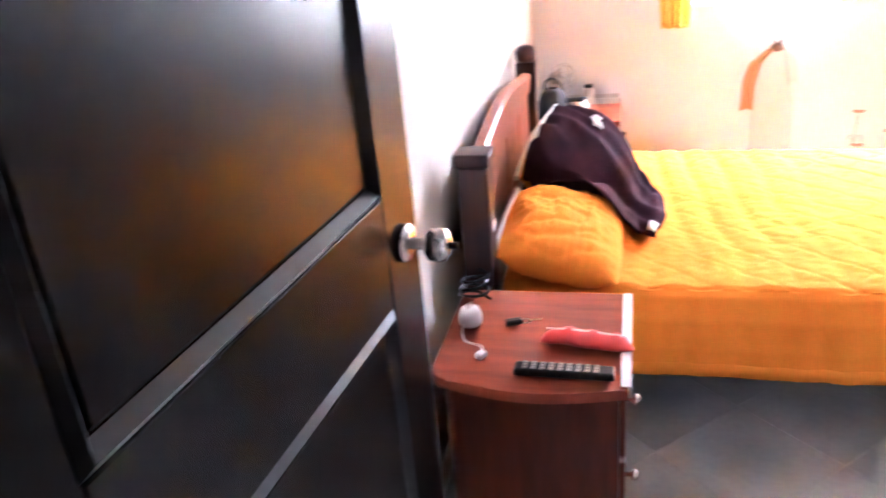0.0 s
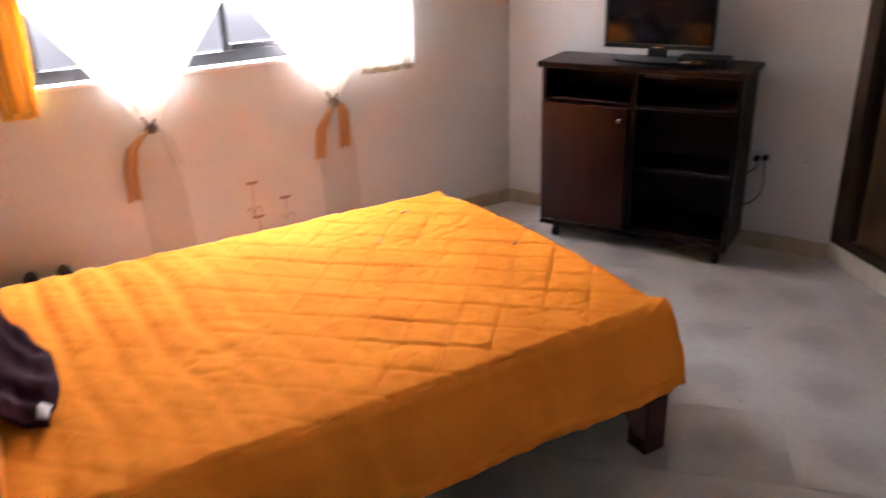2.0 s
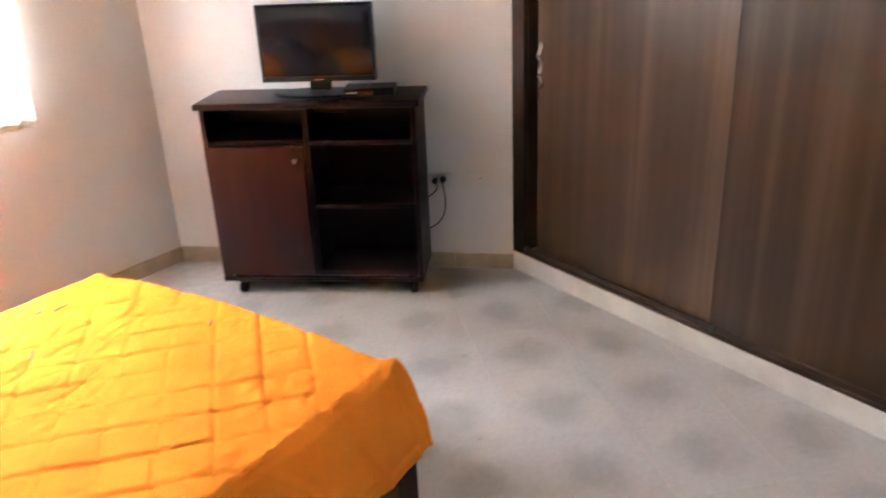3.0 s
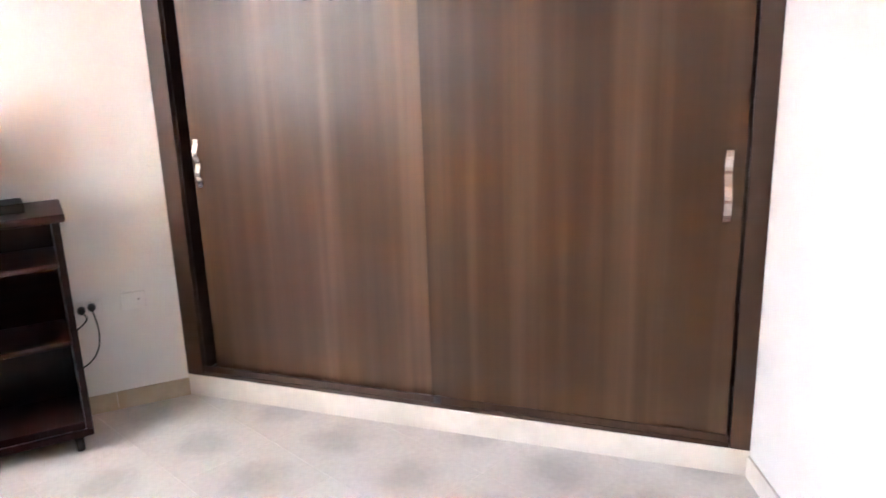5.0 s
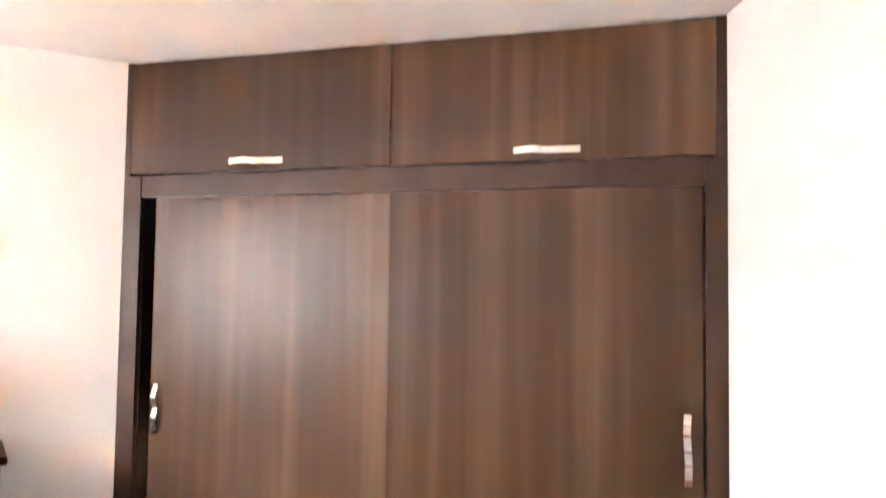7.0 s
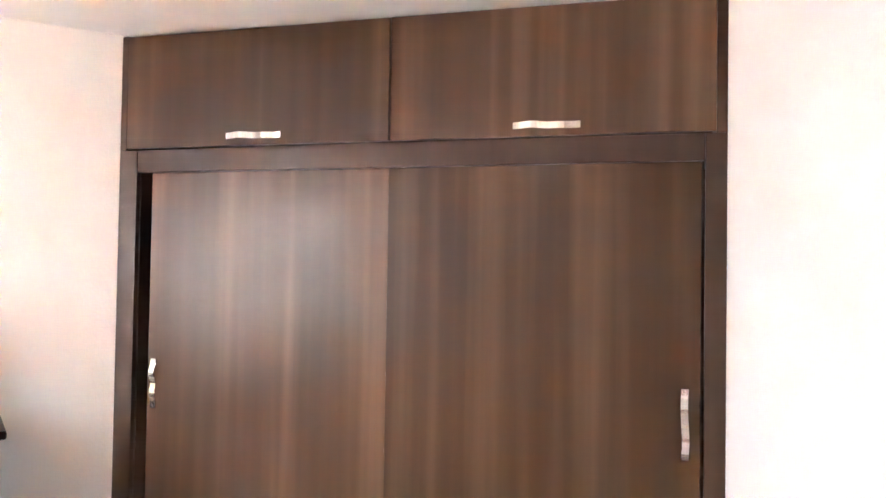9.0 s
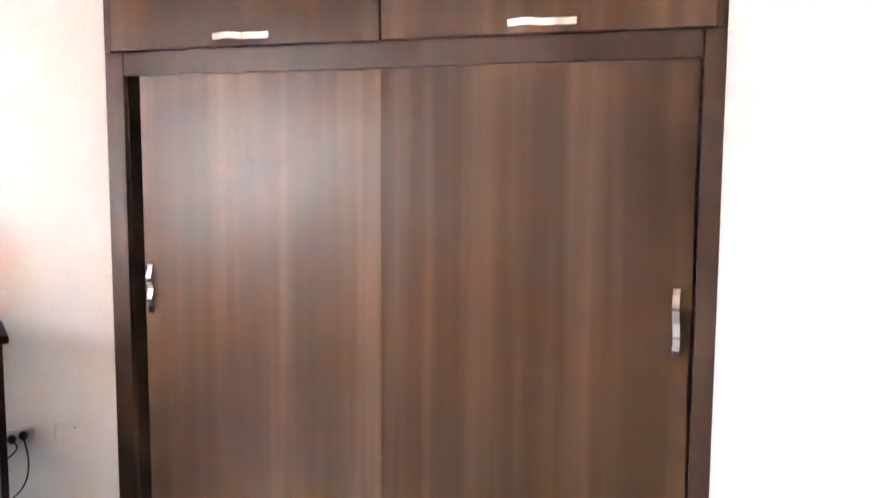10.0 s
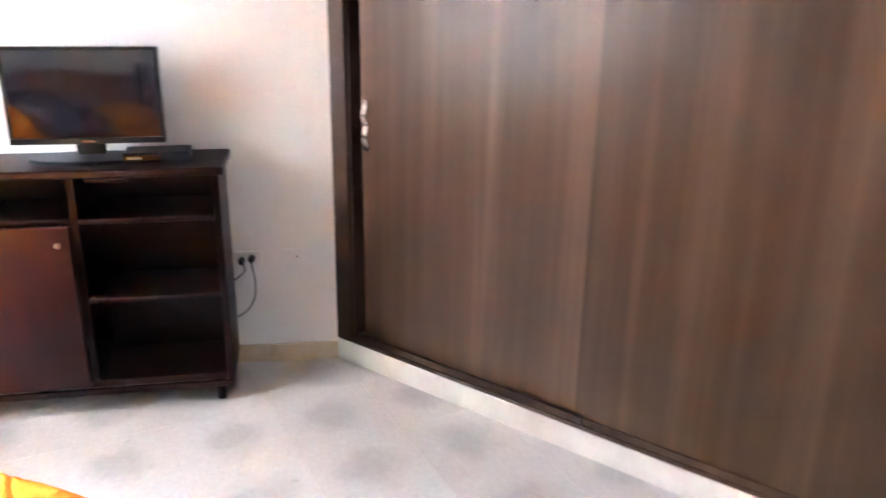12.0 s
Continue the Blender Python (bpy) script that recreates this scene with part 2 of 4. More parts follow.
def prism(points, z0, z1, bevel=0.0, seg=2):
    """An upright prism over a plan polygon given anticlockwise."""
    bm = bmesh.new()
    low = [bm.verts.new((x, y, z0)) for x, y in points]
    top = [bm.verts.new((x, y, z1)) for x, y in points]
    k = len(points)
    bm.faces.new(low[::-1])
    upper = bm.faces.new(top)
    for i in range(k):
        bm.faces.new((low[i], low[(i + 1) % k], top[(i + 1) % k], top[i]))
    if bevel:
        bmesh.ops.bevel(bm, geom=list(upper.edges), offset=bevel, segments=seg, affect="EDGES", profile=0.5)
    return bm


def lathe(profile, axis="Z", steps=24, at=(0, 0, 0)):
    """A turned body from (radius, height) pairs."""
    bm = bmesh.new()
    rings = []
    for r, h in profile:
        ring = []
        for i in range(steps):
            a = 2 * math.pi * i / steps
            c, s = r * math.cos(a), r * math.sin(a)
            p = {"Z": (c, s, h), "X": (h, c, s), "Y": (c, h, s)}[axis]
            ring.append(bm.verts.new((p[0] + at[0], p[1] + at[1], p[2] + at[2])))
        rings.append(ring)
    for a, b in zip(rings, rings[1:]):
        for i in range(steps):
            bm.faces.new((a[i], a[(i + 1) % steps], b[(i + 1) % steps], b[i]))
    bm.faces.new(rings[0][::-1])
    bm.faces.new(rings[-1])
    bmesh.ops.recalc_face_normals(bm, faces=bm.faces[:])
    return bm


def tube(points, radius, steps=8, taper=1.0):
    """A round tube along a smoothed run of points."""
    bm = bmesh.new()
    pts = [Vector(p) for p in points]
    for _ in range(2):
        out = [pts[0]]
        for a, b in zip(pts, pts[1:]):
            out += [a.lerp(b, 0.25), a.lerp(b, 0.75)]
        pts = out + [pts[-1]]
    rings, n = [], len(pts)
    for i, p in enumerate(pts):
        d = (pts[min(i + 1, n - 1)] - pts[max(i - 1, 0)]).normalized()
        side = d.cross(Vector((0.31, 0.22, 0.93))).normalized()
        up = side.cross(d)
        r = radius * (1 + (taper - 1) * i / (n - 1))
        rings.append([bm.verts.new(p + (side * math.cos(a) + up * math.sin(a)) * r) for a in (2 * math.pi * k / steps for k in range(steps))])
    for a, b in zip(rings, rings[1:]):
        for k in range(steps):
            bm.faces.new((a[k], a[(k + 1) % steps], b[(k + 1) % steps], b[k]))
    bm.faces.new(rings[0][::-1])
    bm.faces.new(rings[-1])
    bmesh.ops.recalc_face_normals(bm, faces=bm.faces[:])
    return bm


def sheet(nu, nv, where, thick=0.0):
    """A grid sheet: where(u, v) with u, v in 0..1; thick gives it a back."""
    bm = bmesh.new()
    g = [[bm.verts.new(where(i / nu, j / nv)) for j in range(nv + 1)] for i in range(nu + 1)]
    for i in range(nu):
        for j in range(nv):
            bm.faces.new((g[i][j], g[i + 1][j], g[i + 1][j + 1], g[i][j + 1]))
    if thick:
        bm.normal_update()
        back = [[bm.verts.new(p.co - p.normal * thick) for p in row] for row in g]
        for i in range(nu):
            for j in range(nv):
                bm.faces.new((back[i][j], back[i][j + 1], back[i + 1][j + 1], back[i + 1][j]))
        ring = [(i, 0) for i in range(nu)] + [(nu, j) for j in range(nv)] + [(i, nv) for i in range(nu, 0, -1)] + [(0, j) for j in range(nv, 0, -1)]
        for (a, b), (c, d) in zip(ring, ring[1:] + ring[:1]):
            bm.faces.new((g[c][d], g[a][b], back[a][b], back[c][d]))
    return bm


def thing(name, m, label, category, group=""):
    ob = new(name)
    ob.matrix_world = m
    ob.empty_display_size = 0.1
    return tagged(ob, label, category, group)


def structure(name, bm, mat, label, category="structure"):
    return tagged(part(name, bm, mat), label, category, kind="structure")


# ---- structure ----
T = 0.15
nx0, nx1, nz0, nz1 = WIN
bm = box(ROOM_W - T, nx0, ROOM_N, ROOM_N + T, 0, CEIL, 0)
box(nx1, CORNER_NE[0] + 0.2, ROOM_N, ROOM_N + T, 0, CEIL, 0, bm=bm)
box(nx0, nx1, ROOM_N, ROOM_N + T, 0, nz0, 0, bm=bm)
box(nx0, nx1, ROOM_N, ROOM_N + T, nz1, CEIL, 0, bm=bm)
structure("wall_north", bm, M_WALL, "white painted wall with a wide window opening", "wall")
structure("wall_west", box(ROOM_W - T, ROOM_W, -2.2, ROOM_N, 0, CEIL, 0), M_WALL, "white painted wall behind the headboard", "wall")
TS = 0.30
bm = box(ROOM_W, DOOR[0], -TS, 0, 0, CEIL, 0)
box(DOOR[1], 0.0, -TS, 0, 0, CEIL, 0, bm=bm)
box(DOOR[0], DOOR[1], -TS, 0, DOOR[2], CEIL, 0, bm=bm)
structure("wall_south", bm, M_WALL, "white painted wall with the doorway", "wall")


def strip(a, b, thick, z0, z1, bevel=0.0):
    """An upright slab whose room face runs from a to b; the slab lies to the left of that run."""
    d = Vector((b[0] - a[0], b[1] - a[1])).normalized()
    n = Vector((-d.y, d.x)) * thick
    pts = [(a[0], a[1]), (b[0], b[1]), (b[0] + n.x, b[1] + n.y), (a[0] + n.x, a[1] + n.y)]
    return prism(pts, z0, z1, bevel)


structure("wall_east", strip(CORNER_NE, CORNER_E, T, 0, CEIL), M_WALL, "white painted slanting wall behind the television cabinet", "wall")
structure("wall_niche", strip((1.38, 2.0), (0.57, -0.20), 0.1, 0, CEIL), M_WALL, "plain wall behind the built-in wardrobe", "wall")
structure("wall_niche_end", strip((0.0, -0.005), (0.6, -0.22), -T, 0, CEIL), M_WALL, "plain wall at the end of the wardrobe niche", "wall")
structure("wall_niche_side", strip((0.95, 2.30), (1.48, 2.02), T, 0, CEIL), M_WALL, "plain wall beside the wardrobe niche", "wall")
structure("wall_hall_south", box(ROOM_W - T, -1.4, -2.35, -2.2, 0, CEIL, 0), M_WALL, "plain hallway wall", "wall")
structure("wall_hall_east", box(-1.4, -1.25, -2.35, -TS, 0, CEIL, 0), M_WALL, "plain hallway wall", "wall")
HALL_PLAN = [(ROOM_W - T, -2.35), (-1.25, -2.35), (-1.25, -TS), (ROOM_W - T, -TS)]
ROOM_PLAN = [(ROOM_W - T, -TS), (0.62, -TS), (1.50, 2.06), (0.95, 2.42), (0.18, ROOM_N + T), (ROOM_W - T, ROOM_N + T)]
PLAN = HALL_PLAN[:3] + ROOM_PLAN[1:]
structure("ceiling", prism(PLAN, CEIL, CEIL + 0.12), M_CEIL, "flat white painted ceiling", "ceiling")
floor = structure("floor", prism(PLAN, -0.15, -0.002), M_GROUT, "glazed beige tile floor with grey clouded spots", "floor")
structure("ground", box(-60, 60, -60, 60, -3.2, -3.0, 0), M_GROUT, "plain ground far below the window", "ground")

# added glowing board: hides the ground, gives the overexposed white outside
outside_glow_mat, hn, hl, hb = material("overexposed_glow", 1.0, spec=0.0)
hb.inputs["Base Color"].default_value = (0.8, 0.8, 0.8, 1)
hb.inputs["Emission Color"].default_value = (1.0, 0.99, 0.98, 1)
hb.inputs["Emission Strength"].default_value = 4.0
structure("backdrop", box(-40, 36, 54.0, 54.2, -12, 6, 0), outside_glow_mat, "added glowing board for the overexposed view outside the window", "backdrop")

# skirting tiles
def skirting(a, b, mat, name="baseboard"):
    d = Vector((b[0] - a[0], b[1] - a[1]))
    n = Vector((-d.y, d.x)).normalized() * -0.010
    root = thing(name, Matrix.Identity(4), "beige ceramic skirting tiles along the wall foot", "baseboard")
    root["kind"] = "structure"
    count = max(1, round(d.length / 0.33))
    for i in range(count):
        p, q = Vector(a) + d * (i / count) + d.normalized() * 0.001, Vector(a) + d * ((i + 1) / count) - d.normalized() * 0.001
        part("skirting_tile", prism([(p.x + n.x, p.y + n.y), (q.x + n.x, q.y + n.y), (q.x, q.y), (p.x, p.y)], 0.0005, 0.082, 0.003), mat, root)
    return root


skirting((ROOM_W, ROOM_N), CORNER_NE, M_BASE)
skirting(CORNER_NE, CORNER_E, M_BASE)
skirting((0.0, 0.0), (DOOR[1] + 0.06, 0.0), M_PLINTH)
skirting((ROOM_W, 0.0), (ROOM_W, ROOM_N), M_BASE)

# plinth under the wardrobe
structure("wardrobe_plinth", strip((0.804, 2.208), (0.0, 0.0), 0.55, -0.004, 0.098, 0.004), M_PLINTH, "low pale tiled plinth under the wardrobe", "plinth")

# window
win = thing("window_1", pose(0, 0, 0), "dark aluminium sliding window over a white sill", "window")
win["kind"] = "structure"
yf = ROOM_N + 0.05
for nm, b in (("bottom_rail", (nx0, nx1, yf, yf + 0.06, nz0, nz0 + 0.055)), ("top_rail", (nx0, nx1, yf, yf + 0.06, nz1 - 0.05, nz1)),
              ("side_rail", (nx0, nx0 + 0.04, yf, yf + 0.06, nz0 + 0.056, nz1 - 0.051)), ("side_rail", (nx1 - 0.04, nx1, yf, yf + 0.06, nz0 + 0.056, nz1 - 0.051)),
              ("mullion", (-1.60, -1.565, yf, yf + 0.05, nz0 + 0.056, nz1 - 0.051)), ("sash_rail", (-1.56, nx1 - 0.045, yf + 0.004, yf + 0.034, nz0 + 0.056, nz0 + 0.085))):
    part(nm, box(*b, 0.003), M_FRAME, win)
for a, b in ((nx0 + 0.041, -1.601), (-1.564, nx1 - 0.041)):
    g = part("pane", box(a, b, yf + 0.036, yf + 0.042, nz0 + 0.056, nz1 - 0.052, 0), M_GLASS, win)
    g.visible_shadow = False
part("window_sill", box(nx0 - 0.01, nx1 + 0.01, ROOM_N - 0.012, yf - 0.002, nz0 - 0.022, nz0 - 0.002, 0.004), M_WHITE, win)

# doorway frame
frame_ob = thing("door_frame", pose(0, 0, 0), "dark varnished wooden door frame", "door frame")
frame_ob["kind"] = "structure"
part("jamb", box(DOOR[0], DOOR[0] + 0.03, -TS - 0.01, 0.01, 0, DOOR[2] - 0.03, 0.003), M_DOOR, frame_ob)
part("jamb", box(DOOR[1] - 0.03, DOOR[1], -TS - 0.01, 0.01, 0, DOOR[2] - 0.03, 0.003), M_DOOR, frame_ob)
part("head", box(DOOR[0], DOOR[1], -TS - 0.01, 0.01, DOOR[2] - 0.03, DOOR[2], 0.003), M_DOOR, frame_ob)

# ---- open door ----
def build_door():
    # local x runs from the hinge to the free edge, the seen face is y = 0, the leaf lies at y > 0
    d = thing("door_1", pose(-3.174, -0.276, 0, 0, 0, 84.8), "open dark varnished panel door with a nickel knob", "door")
    d["kind"] = "structure"
    L, H = 0.90, 2.04
    stiles = ((0.0, 0.13), (L - 0.13, L))
    part("leaf_core", box(0.02, L - 0.02, 0.016, 0.026, 0.02, H - 0.02, 0), M_DOOR, d)
    for a, b in stiles:
        part("stile", box(a, b, 0.0, 0.042, 0.008, H, 0.004), M_DOOR, d)
    for z0, z1 in ((0.008, 0.22), (1.04, 1.225), (1.92, H)):
        part("rail", box(0.131, L - 0.131, 0.0, 0.042, z0, z1, 0.003), M_DOOR, d)
    for z0, z1 in ((0.22, 1.04), (1.225, 1.92)):
        x0, x1 = 0.13, L - 0.13
        bm = bmesh.new()
        for inset, y in ((0.0, 0.004), (0.012, -0.006), (0.026, 0.010)):
            for p in ((x0 + inset, z0 + inset), (x1 - inset, z0 + inset), (x1 - inset, z1 - inset), (x0 + inset, z1 - inset)):
                bm.verts.new((p[0], y, p[1]))
        bm.verts.ensure_lookup_table()
        for r in range(2):
            for i in range(4):
                j = (i + 1) % 4
                bm.faces.new([bm.verts[k] for k in (r * 4 + i, r * 4 + j, r * 4 + 4 + j, r * 4 + 4 + i)])
        bm.normal_update()
        part("panel_bead", bm, M_BEAD, d)
        part("panel", box(x0 + 0.027, x1 - 0.027, 0.008, 0.02, z0 + 0.027, z1 - 0.027, 0.006), M_DOOR, d)
    kx, kz = 0.835, 1.125
    rose = part("rose", lathe([(0.030, 0.0), (0.033, -0.006), (0.030, -0.012), (0.016, -0.016)], "Y", 28, (kx, 0, kz)), M_CHROME, d, "round nickel rose", True)
    knob = part("knob", lathe([(0.010, -0.012), (0.010, -0.034), (0.016, -0.038), (0.0265, -0.047), (0.029, -0.060), (0.026, -0.073), (0.015, -0.080), (0.004, -0.081)], "Y", 28, (kx, 0, kz)), M_CHROME, d, "ball knob of polished nickel", True)
    part("keyhole", lathe([(0.006, -0.080), (0.006, -0.094), (0.003, -0.096)], "Y", 12, (kx, 0, kz)), M_BLACK, knob)
    part("latch_plate", box(L - 0.001, L + 0.002, 0.008, 0.034, kz - 0.06, kz + 0.06, 0.0005), M_CHROME, d)


build_door()

# ---- wardrobe ----
def bow_handle(length, upright, at, parent, depth=0.024):
    """A wavy strap handle: flat ends and a bowed middle."""
    n, w, t = 22, 0.024, 0.006
    bm = bmesh.new()
    rows = []
    for i in range(n + 1):
        u = i / n
        s = (u - 0.5) * length
        lift = depth * (0.45 + 0.55 * (0.5 - 0.5 * math.cos(4 * math.pi * min(max((u - 0.08) / 0.84, 0), 1)))) if 0.05 < u < 0.95 else depth * 0.45
        side = 0.0025 * math.sin(2 * math.pi * u)
        quad = []
        for a, b in ((-w / 2, 0), (w / 2, 0), (w / 2, t), (-w / 2, t)):
            p = (a + side, -(lift + b), s) if upright else (s, -(lift + b), a + side)
            quad.append(bm.verts.new((p[0] + at[0], p[1] + at[1], p[2] + at[2])))
        rows.append(quad)
    for a, b in zip(rows, rows[1:]):
        for k in range(4):
            bm.faces.new((a[k], a[(k + 1) % 4], b[(k + 1) % 4], b[k]))
    bm.faces.new(rows[0])
    bm.faces.new(rows[-1][::-1])
    bmesh.ops.recalc_face_normals(bm, faces=bm.faces[:])
    h = part("handle", bm, M_CHROME, parent, "wavy brushed nickel handle", False)
    for s in (-0.5, 0.5):
        e = s * (length - 0.02)
        c = (at[0], at[1], at[2] + e) if upright else (at[0] + e, at[1], at[2])
        part("handle_foot", box(c[0] - 0.006, c[0] + 0.006, c[1] - depth * 0.5, c[1] + 0.001, c[2] - 0.006, c[2] + 0.006, 0.001), M_CHROME, h)
    return h


def build_wardrobe():
    w = thing("wardrobe", pose(0.804, 2.208, 0, 0, 0, -110), "built-in brown wood-grain wardrobe with sliding doors and nickel handles", "wardrobe")
    W, top = 2.349, 2.464
    part("carcass_back", box(0.01, W - 0.01, 0.52, 0.535, 0.10, top, 0), M_LAM_F, w)
    part("carcass_side", box(0.0, 0.018, 0.021, 0.52, 0.10, top, 0), M_LAM_F, w)
    part("carcass_side", box(W - 0.018, W, 0.021, 0.52, 0.10, top, 0), M_LAM_F, w)
    part("carcass_shelf", box(0.019, W - 0.019, 0.11, 0.519, 1.94, 1.958, 0), M_LAM_F, w)
    part("frame_stile", box(0.0, 0.084, -0.004, 0.02, 0.10, 1.993, 0.002), M_LAM_F, w)
    part("frame_stile", box(W - 0.068, W, -0.004, 0.02, 0.10, 1.993, 0.002), M_LAM_F, w)
    part("frame_stile", box(0.0, 0.03, -0.004, 0.02, 1.994, top, 0.002), M_LAM_F, w)
    part("frame_stile", box(W - 0.034, W, -0.004, 0.02, 1.994, top, 0.002), M_LAM_F, w)
    part("bottom_rail", box(0.085, W - 0.069, -0.003, 0.10, 0.10, 0.118, 0.002), M_LAM_F, w)
    part("bottom_track", box(0.085, W - 0.069, 0.002, 0.008, 0.118, 0.146, 0.001), M_LAM_F, w)
    part("middle_rail", box(0.085, W - 0.069, -0.003, 0.02, 1.902, 1.993, 0.002), M_LAM_F, w)
    part("left_gap", box(0.060, 0.086, 0.022, 0.105, 0.12, 1.94, 0), M_LAM_F, w)
    left = part("sliding_door", box(0.118, 1.215, 0.050, 0.070, 0.125, 1.935, 0.002), M_LAM_LIT, w)
    right = part("sliding_door", box(1.165, W - 0.078, 0.014, 0.034, 0.125, 1.935, 0.002), M_LAM_DIM, w)
    # dark strip standing in for the shade in the slot
    part("right_gap_shade", box(W - 0.077, W - 0.069, 0.070, 0.105, 0.12, 1.94, 0), M_SHADE_AND_STOP, w)
    bow_handle(0.200, True, (0.156, 0.050, 1.046), left)
    bow_handle(0.235, True, (2.222, 0.014, 1.028), right)
    # top doors reuse the lit and dim tones the other way round
    for x0, x1, mat, hx in ((0.031, 1.168, M_LAM_DIM, 0.617), (1.172, W - 0.035, M_LAM_LIT, 1.754)):
        dr = part("top_door", box(x0, x1, -0.006, 0.012, 2.000, top - 0.004, 0.002), mat, w)
        bow_handle(0.235, False, (hx, -0.006, 2.035), dr)
    part("door_stop", box(1.178, 1.206, -0.008, 0.012, 0.122, 0.150, 0.004), M_SHADE_AND_STOP, w, "small black door stop")


build_wardrobe()

# ---- television cabinet and what stands on it ----
CAB = pose(-0.187, 3.30, 0, 0, 0, -61.5)


def build_cabinet():
    c = thing("tv_cabinet", CAB, "dark mahogany television cabinet with a door and open shelves", "cabinet")
    part("top", box(0.0, 1.03, 0.0, 0.345, 0.922, 0.952, 0.008, 3), M_MAHOG, c)
    part("side", box(0.02, 0.042, 0.02, 0.335, 0.085, 0.921, 0.002), M_MAHOG, c)
    part("side", box(0.985, 1.010, 0.02, 0.335, 0.085, 0.921, 0.002), M_MAHOG, c)
    part("divider", box(0.492, 0.516, 0.024, 0.325, 0.13, 0.921, 0.002), M_MAHOG, c)
    part("back", box(0.043, 0.984, 0.326, 0.335, 0.10, 0.921, 0), M_MAHOG, c)
    part("bottom", box(0.043, 0.984, 0.022, 0.325, 0.105, 0.135, 0.003), M_MAHOG, c)
    part("shelf", box(0.043, 0.491, 0.024, 0.325, 0.757, 0.775, 0.006), M_MAHOG, c)
    part("shelf", box(0.517, 0.984, 0.024, 0.325, 0.750, 0.770, 0.006), M_MAHOG, c)
    part("shelf", box(0.517, 0.984, 0.024, 0.325, 0.445, 0.465, 0.006), M_MAHOG, c)
    part("apron", box(0.021, 1.009, 0.008, 0.026, 0.078, 0.104, 0.004), M_MAHOG, c)
    part("notched_lip", box(0.56, 0.70, 0.006, 0.02, 0.905, 0.921, 0.004), M_MAHOG, c)
    door = part("door", box(0.024, 0.489, 0.004, 0.022, 0.115, 0.752, 0.005, 3), M_MAHOG_DOOR, c)
    part("knob", lathe([(0.005, 0.004), (0.005, -0.010), (0.011, -0.016), (0.012, -0.022), (0.006, -0.028)], "Y", 16, (0.450, 0, 0.690)), M_KNOT, door, "", True)
    for x, y in ((0.10, 0.06), (0.955, 0.06), (0.10, 0.29), (0.955, 0.29)):
        wheel = part("caster", lathe([(0.012, -0.016), (0.030, -0.014), (0.032, 0.0), (0.030, 0.014), (0.012, 0.016)], "X", 20, (x, y, 0.032)), M_RUBBER, c, "", True)
        part("caster_fork", box(x - 0.022, x + 0.022, y - 0.014, y + 0.014, 0.056, 0.105, 0.004), M_BLACK, wheel)


def build_television():
    t = thing("television", CAB @ pose(0.545, 0.20, 0.952), "flat black television on a glossy stand", "television")
    hw = 0.268
    part("housing", box(-hw, hw, 0.012, 0.045, 0.055, 0.400, 0.006, 3), M_BLACK, t)
    part("screen", box(-hw + 0.013, hw - 0.013, 0.004, 0.012, 0.078, 0.388, 0.001), M_SCREEN, t, "glossy dark screen")
    bm = box(-hw, hw, 0.0, 0.0118, 0.055, 0.077, 0.002)
    box(-hw, hw, 0.0, 0.0118, 0.389, 0.400, 0.002, bm=bm)
    box(-hw, -hw + 0.012, 0.0, 0.0118, 0.0775, 0.3885, 0.002, bm=bm)
    box(hw - 0.012, hw, 0.0, 0.0118, 0.0775, 0.3885, 0.002, bm=bm)
    part("bezel", bm, M_BLACK, t)
    part("badge", box(-0.022, 0.022, -0.002, 0.0, 0.061, 0.067, 0.001), M_CHROME, t, "small silver badge")
    part("neck", box(-0.05, 0.05, 0.015, 0.04, 0.012, 0.056, 0.006), M_BLACK, t)
    ring = [(0.215 * math.cos(a) * (1.0 if abs(math.cos(a)) < 0.8 else 0.97), -0.02 + 0.105 * math.sin(a)) for a in (2 * math.pi * k / 36 for k in range(36))]
    part("stand", prism(ring, 0.0, 0.014, 0.006), M_BLACK, t)


def build_set_top_box():
    s = thing("set_top_box", CAB @ pose(0.79, 0.155, 0.952, 0, 0, 3), "flat black set-top box beside the television", "set-top box")
    part("case", box(-0.115, 0.115, -0.07, 0.07, 0.004, 0.040, 0.006, 3), M_BLACK, s)
    part("front_window", box(-0.105, 0.02, -0.0725, -0.070, 0.012, 0.032, 0.001), M_SCREEN, s)
    part("display_light", box(-0.098, -0.05, -0.0745, -0.0726, 0.018, 0.026, 0.0005), M_GREY, s)
    for x in (-0.09, 0.09):
        for y in (-0.05, 0.05):
            part("foot", lathe([(0.008, 0.0), (0.008, 0.005)], "Z", 10, (x, y, 0)), M_RUBBER, s)


build_cabinet()
build_television()
build_set_top_box()

# wall sockets, plugs and cable; local x runs along the slanting wall from its window end, y into the wall
EAST = pose(CORNER_E[0], CORNER_E[1], 0, 0, 0, -64.9)


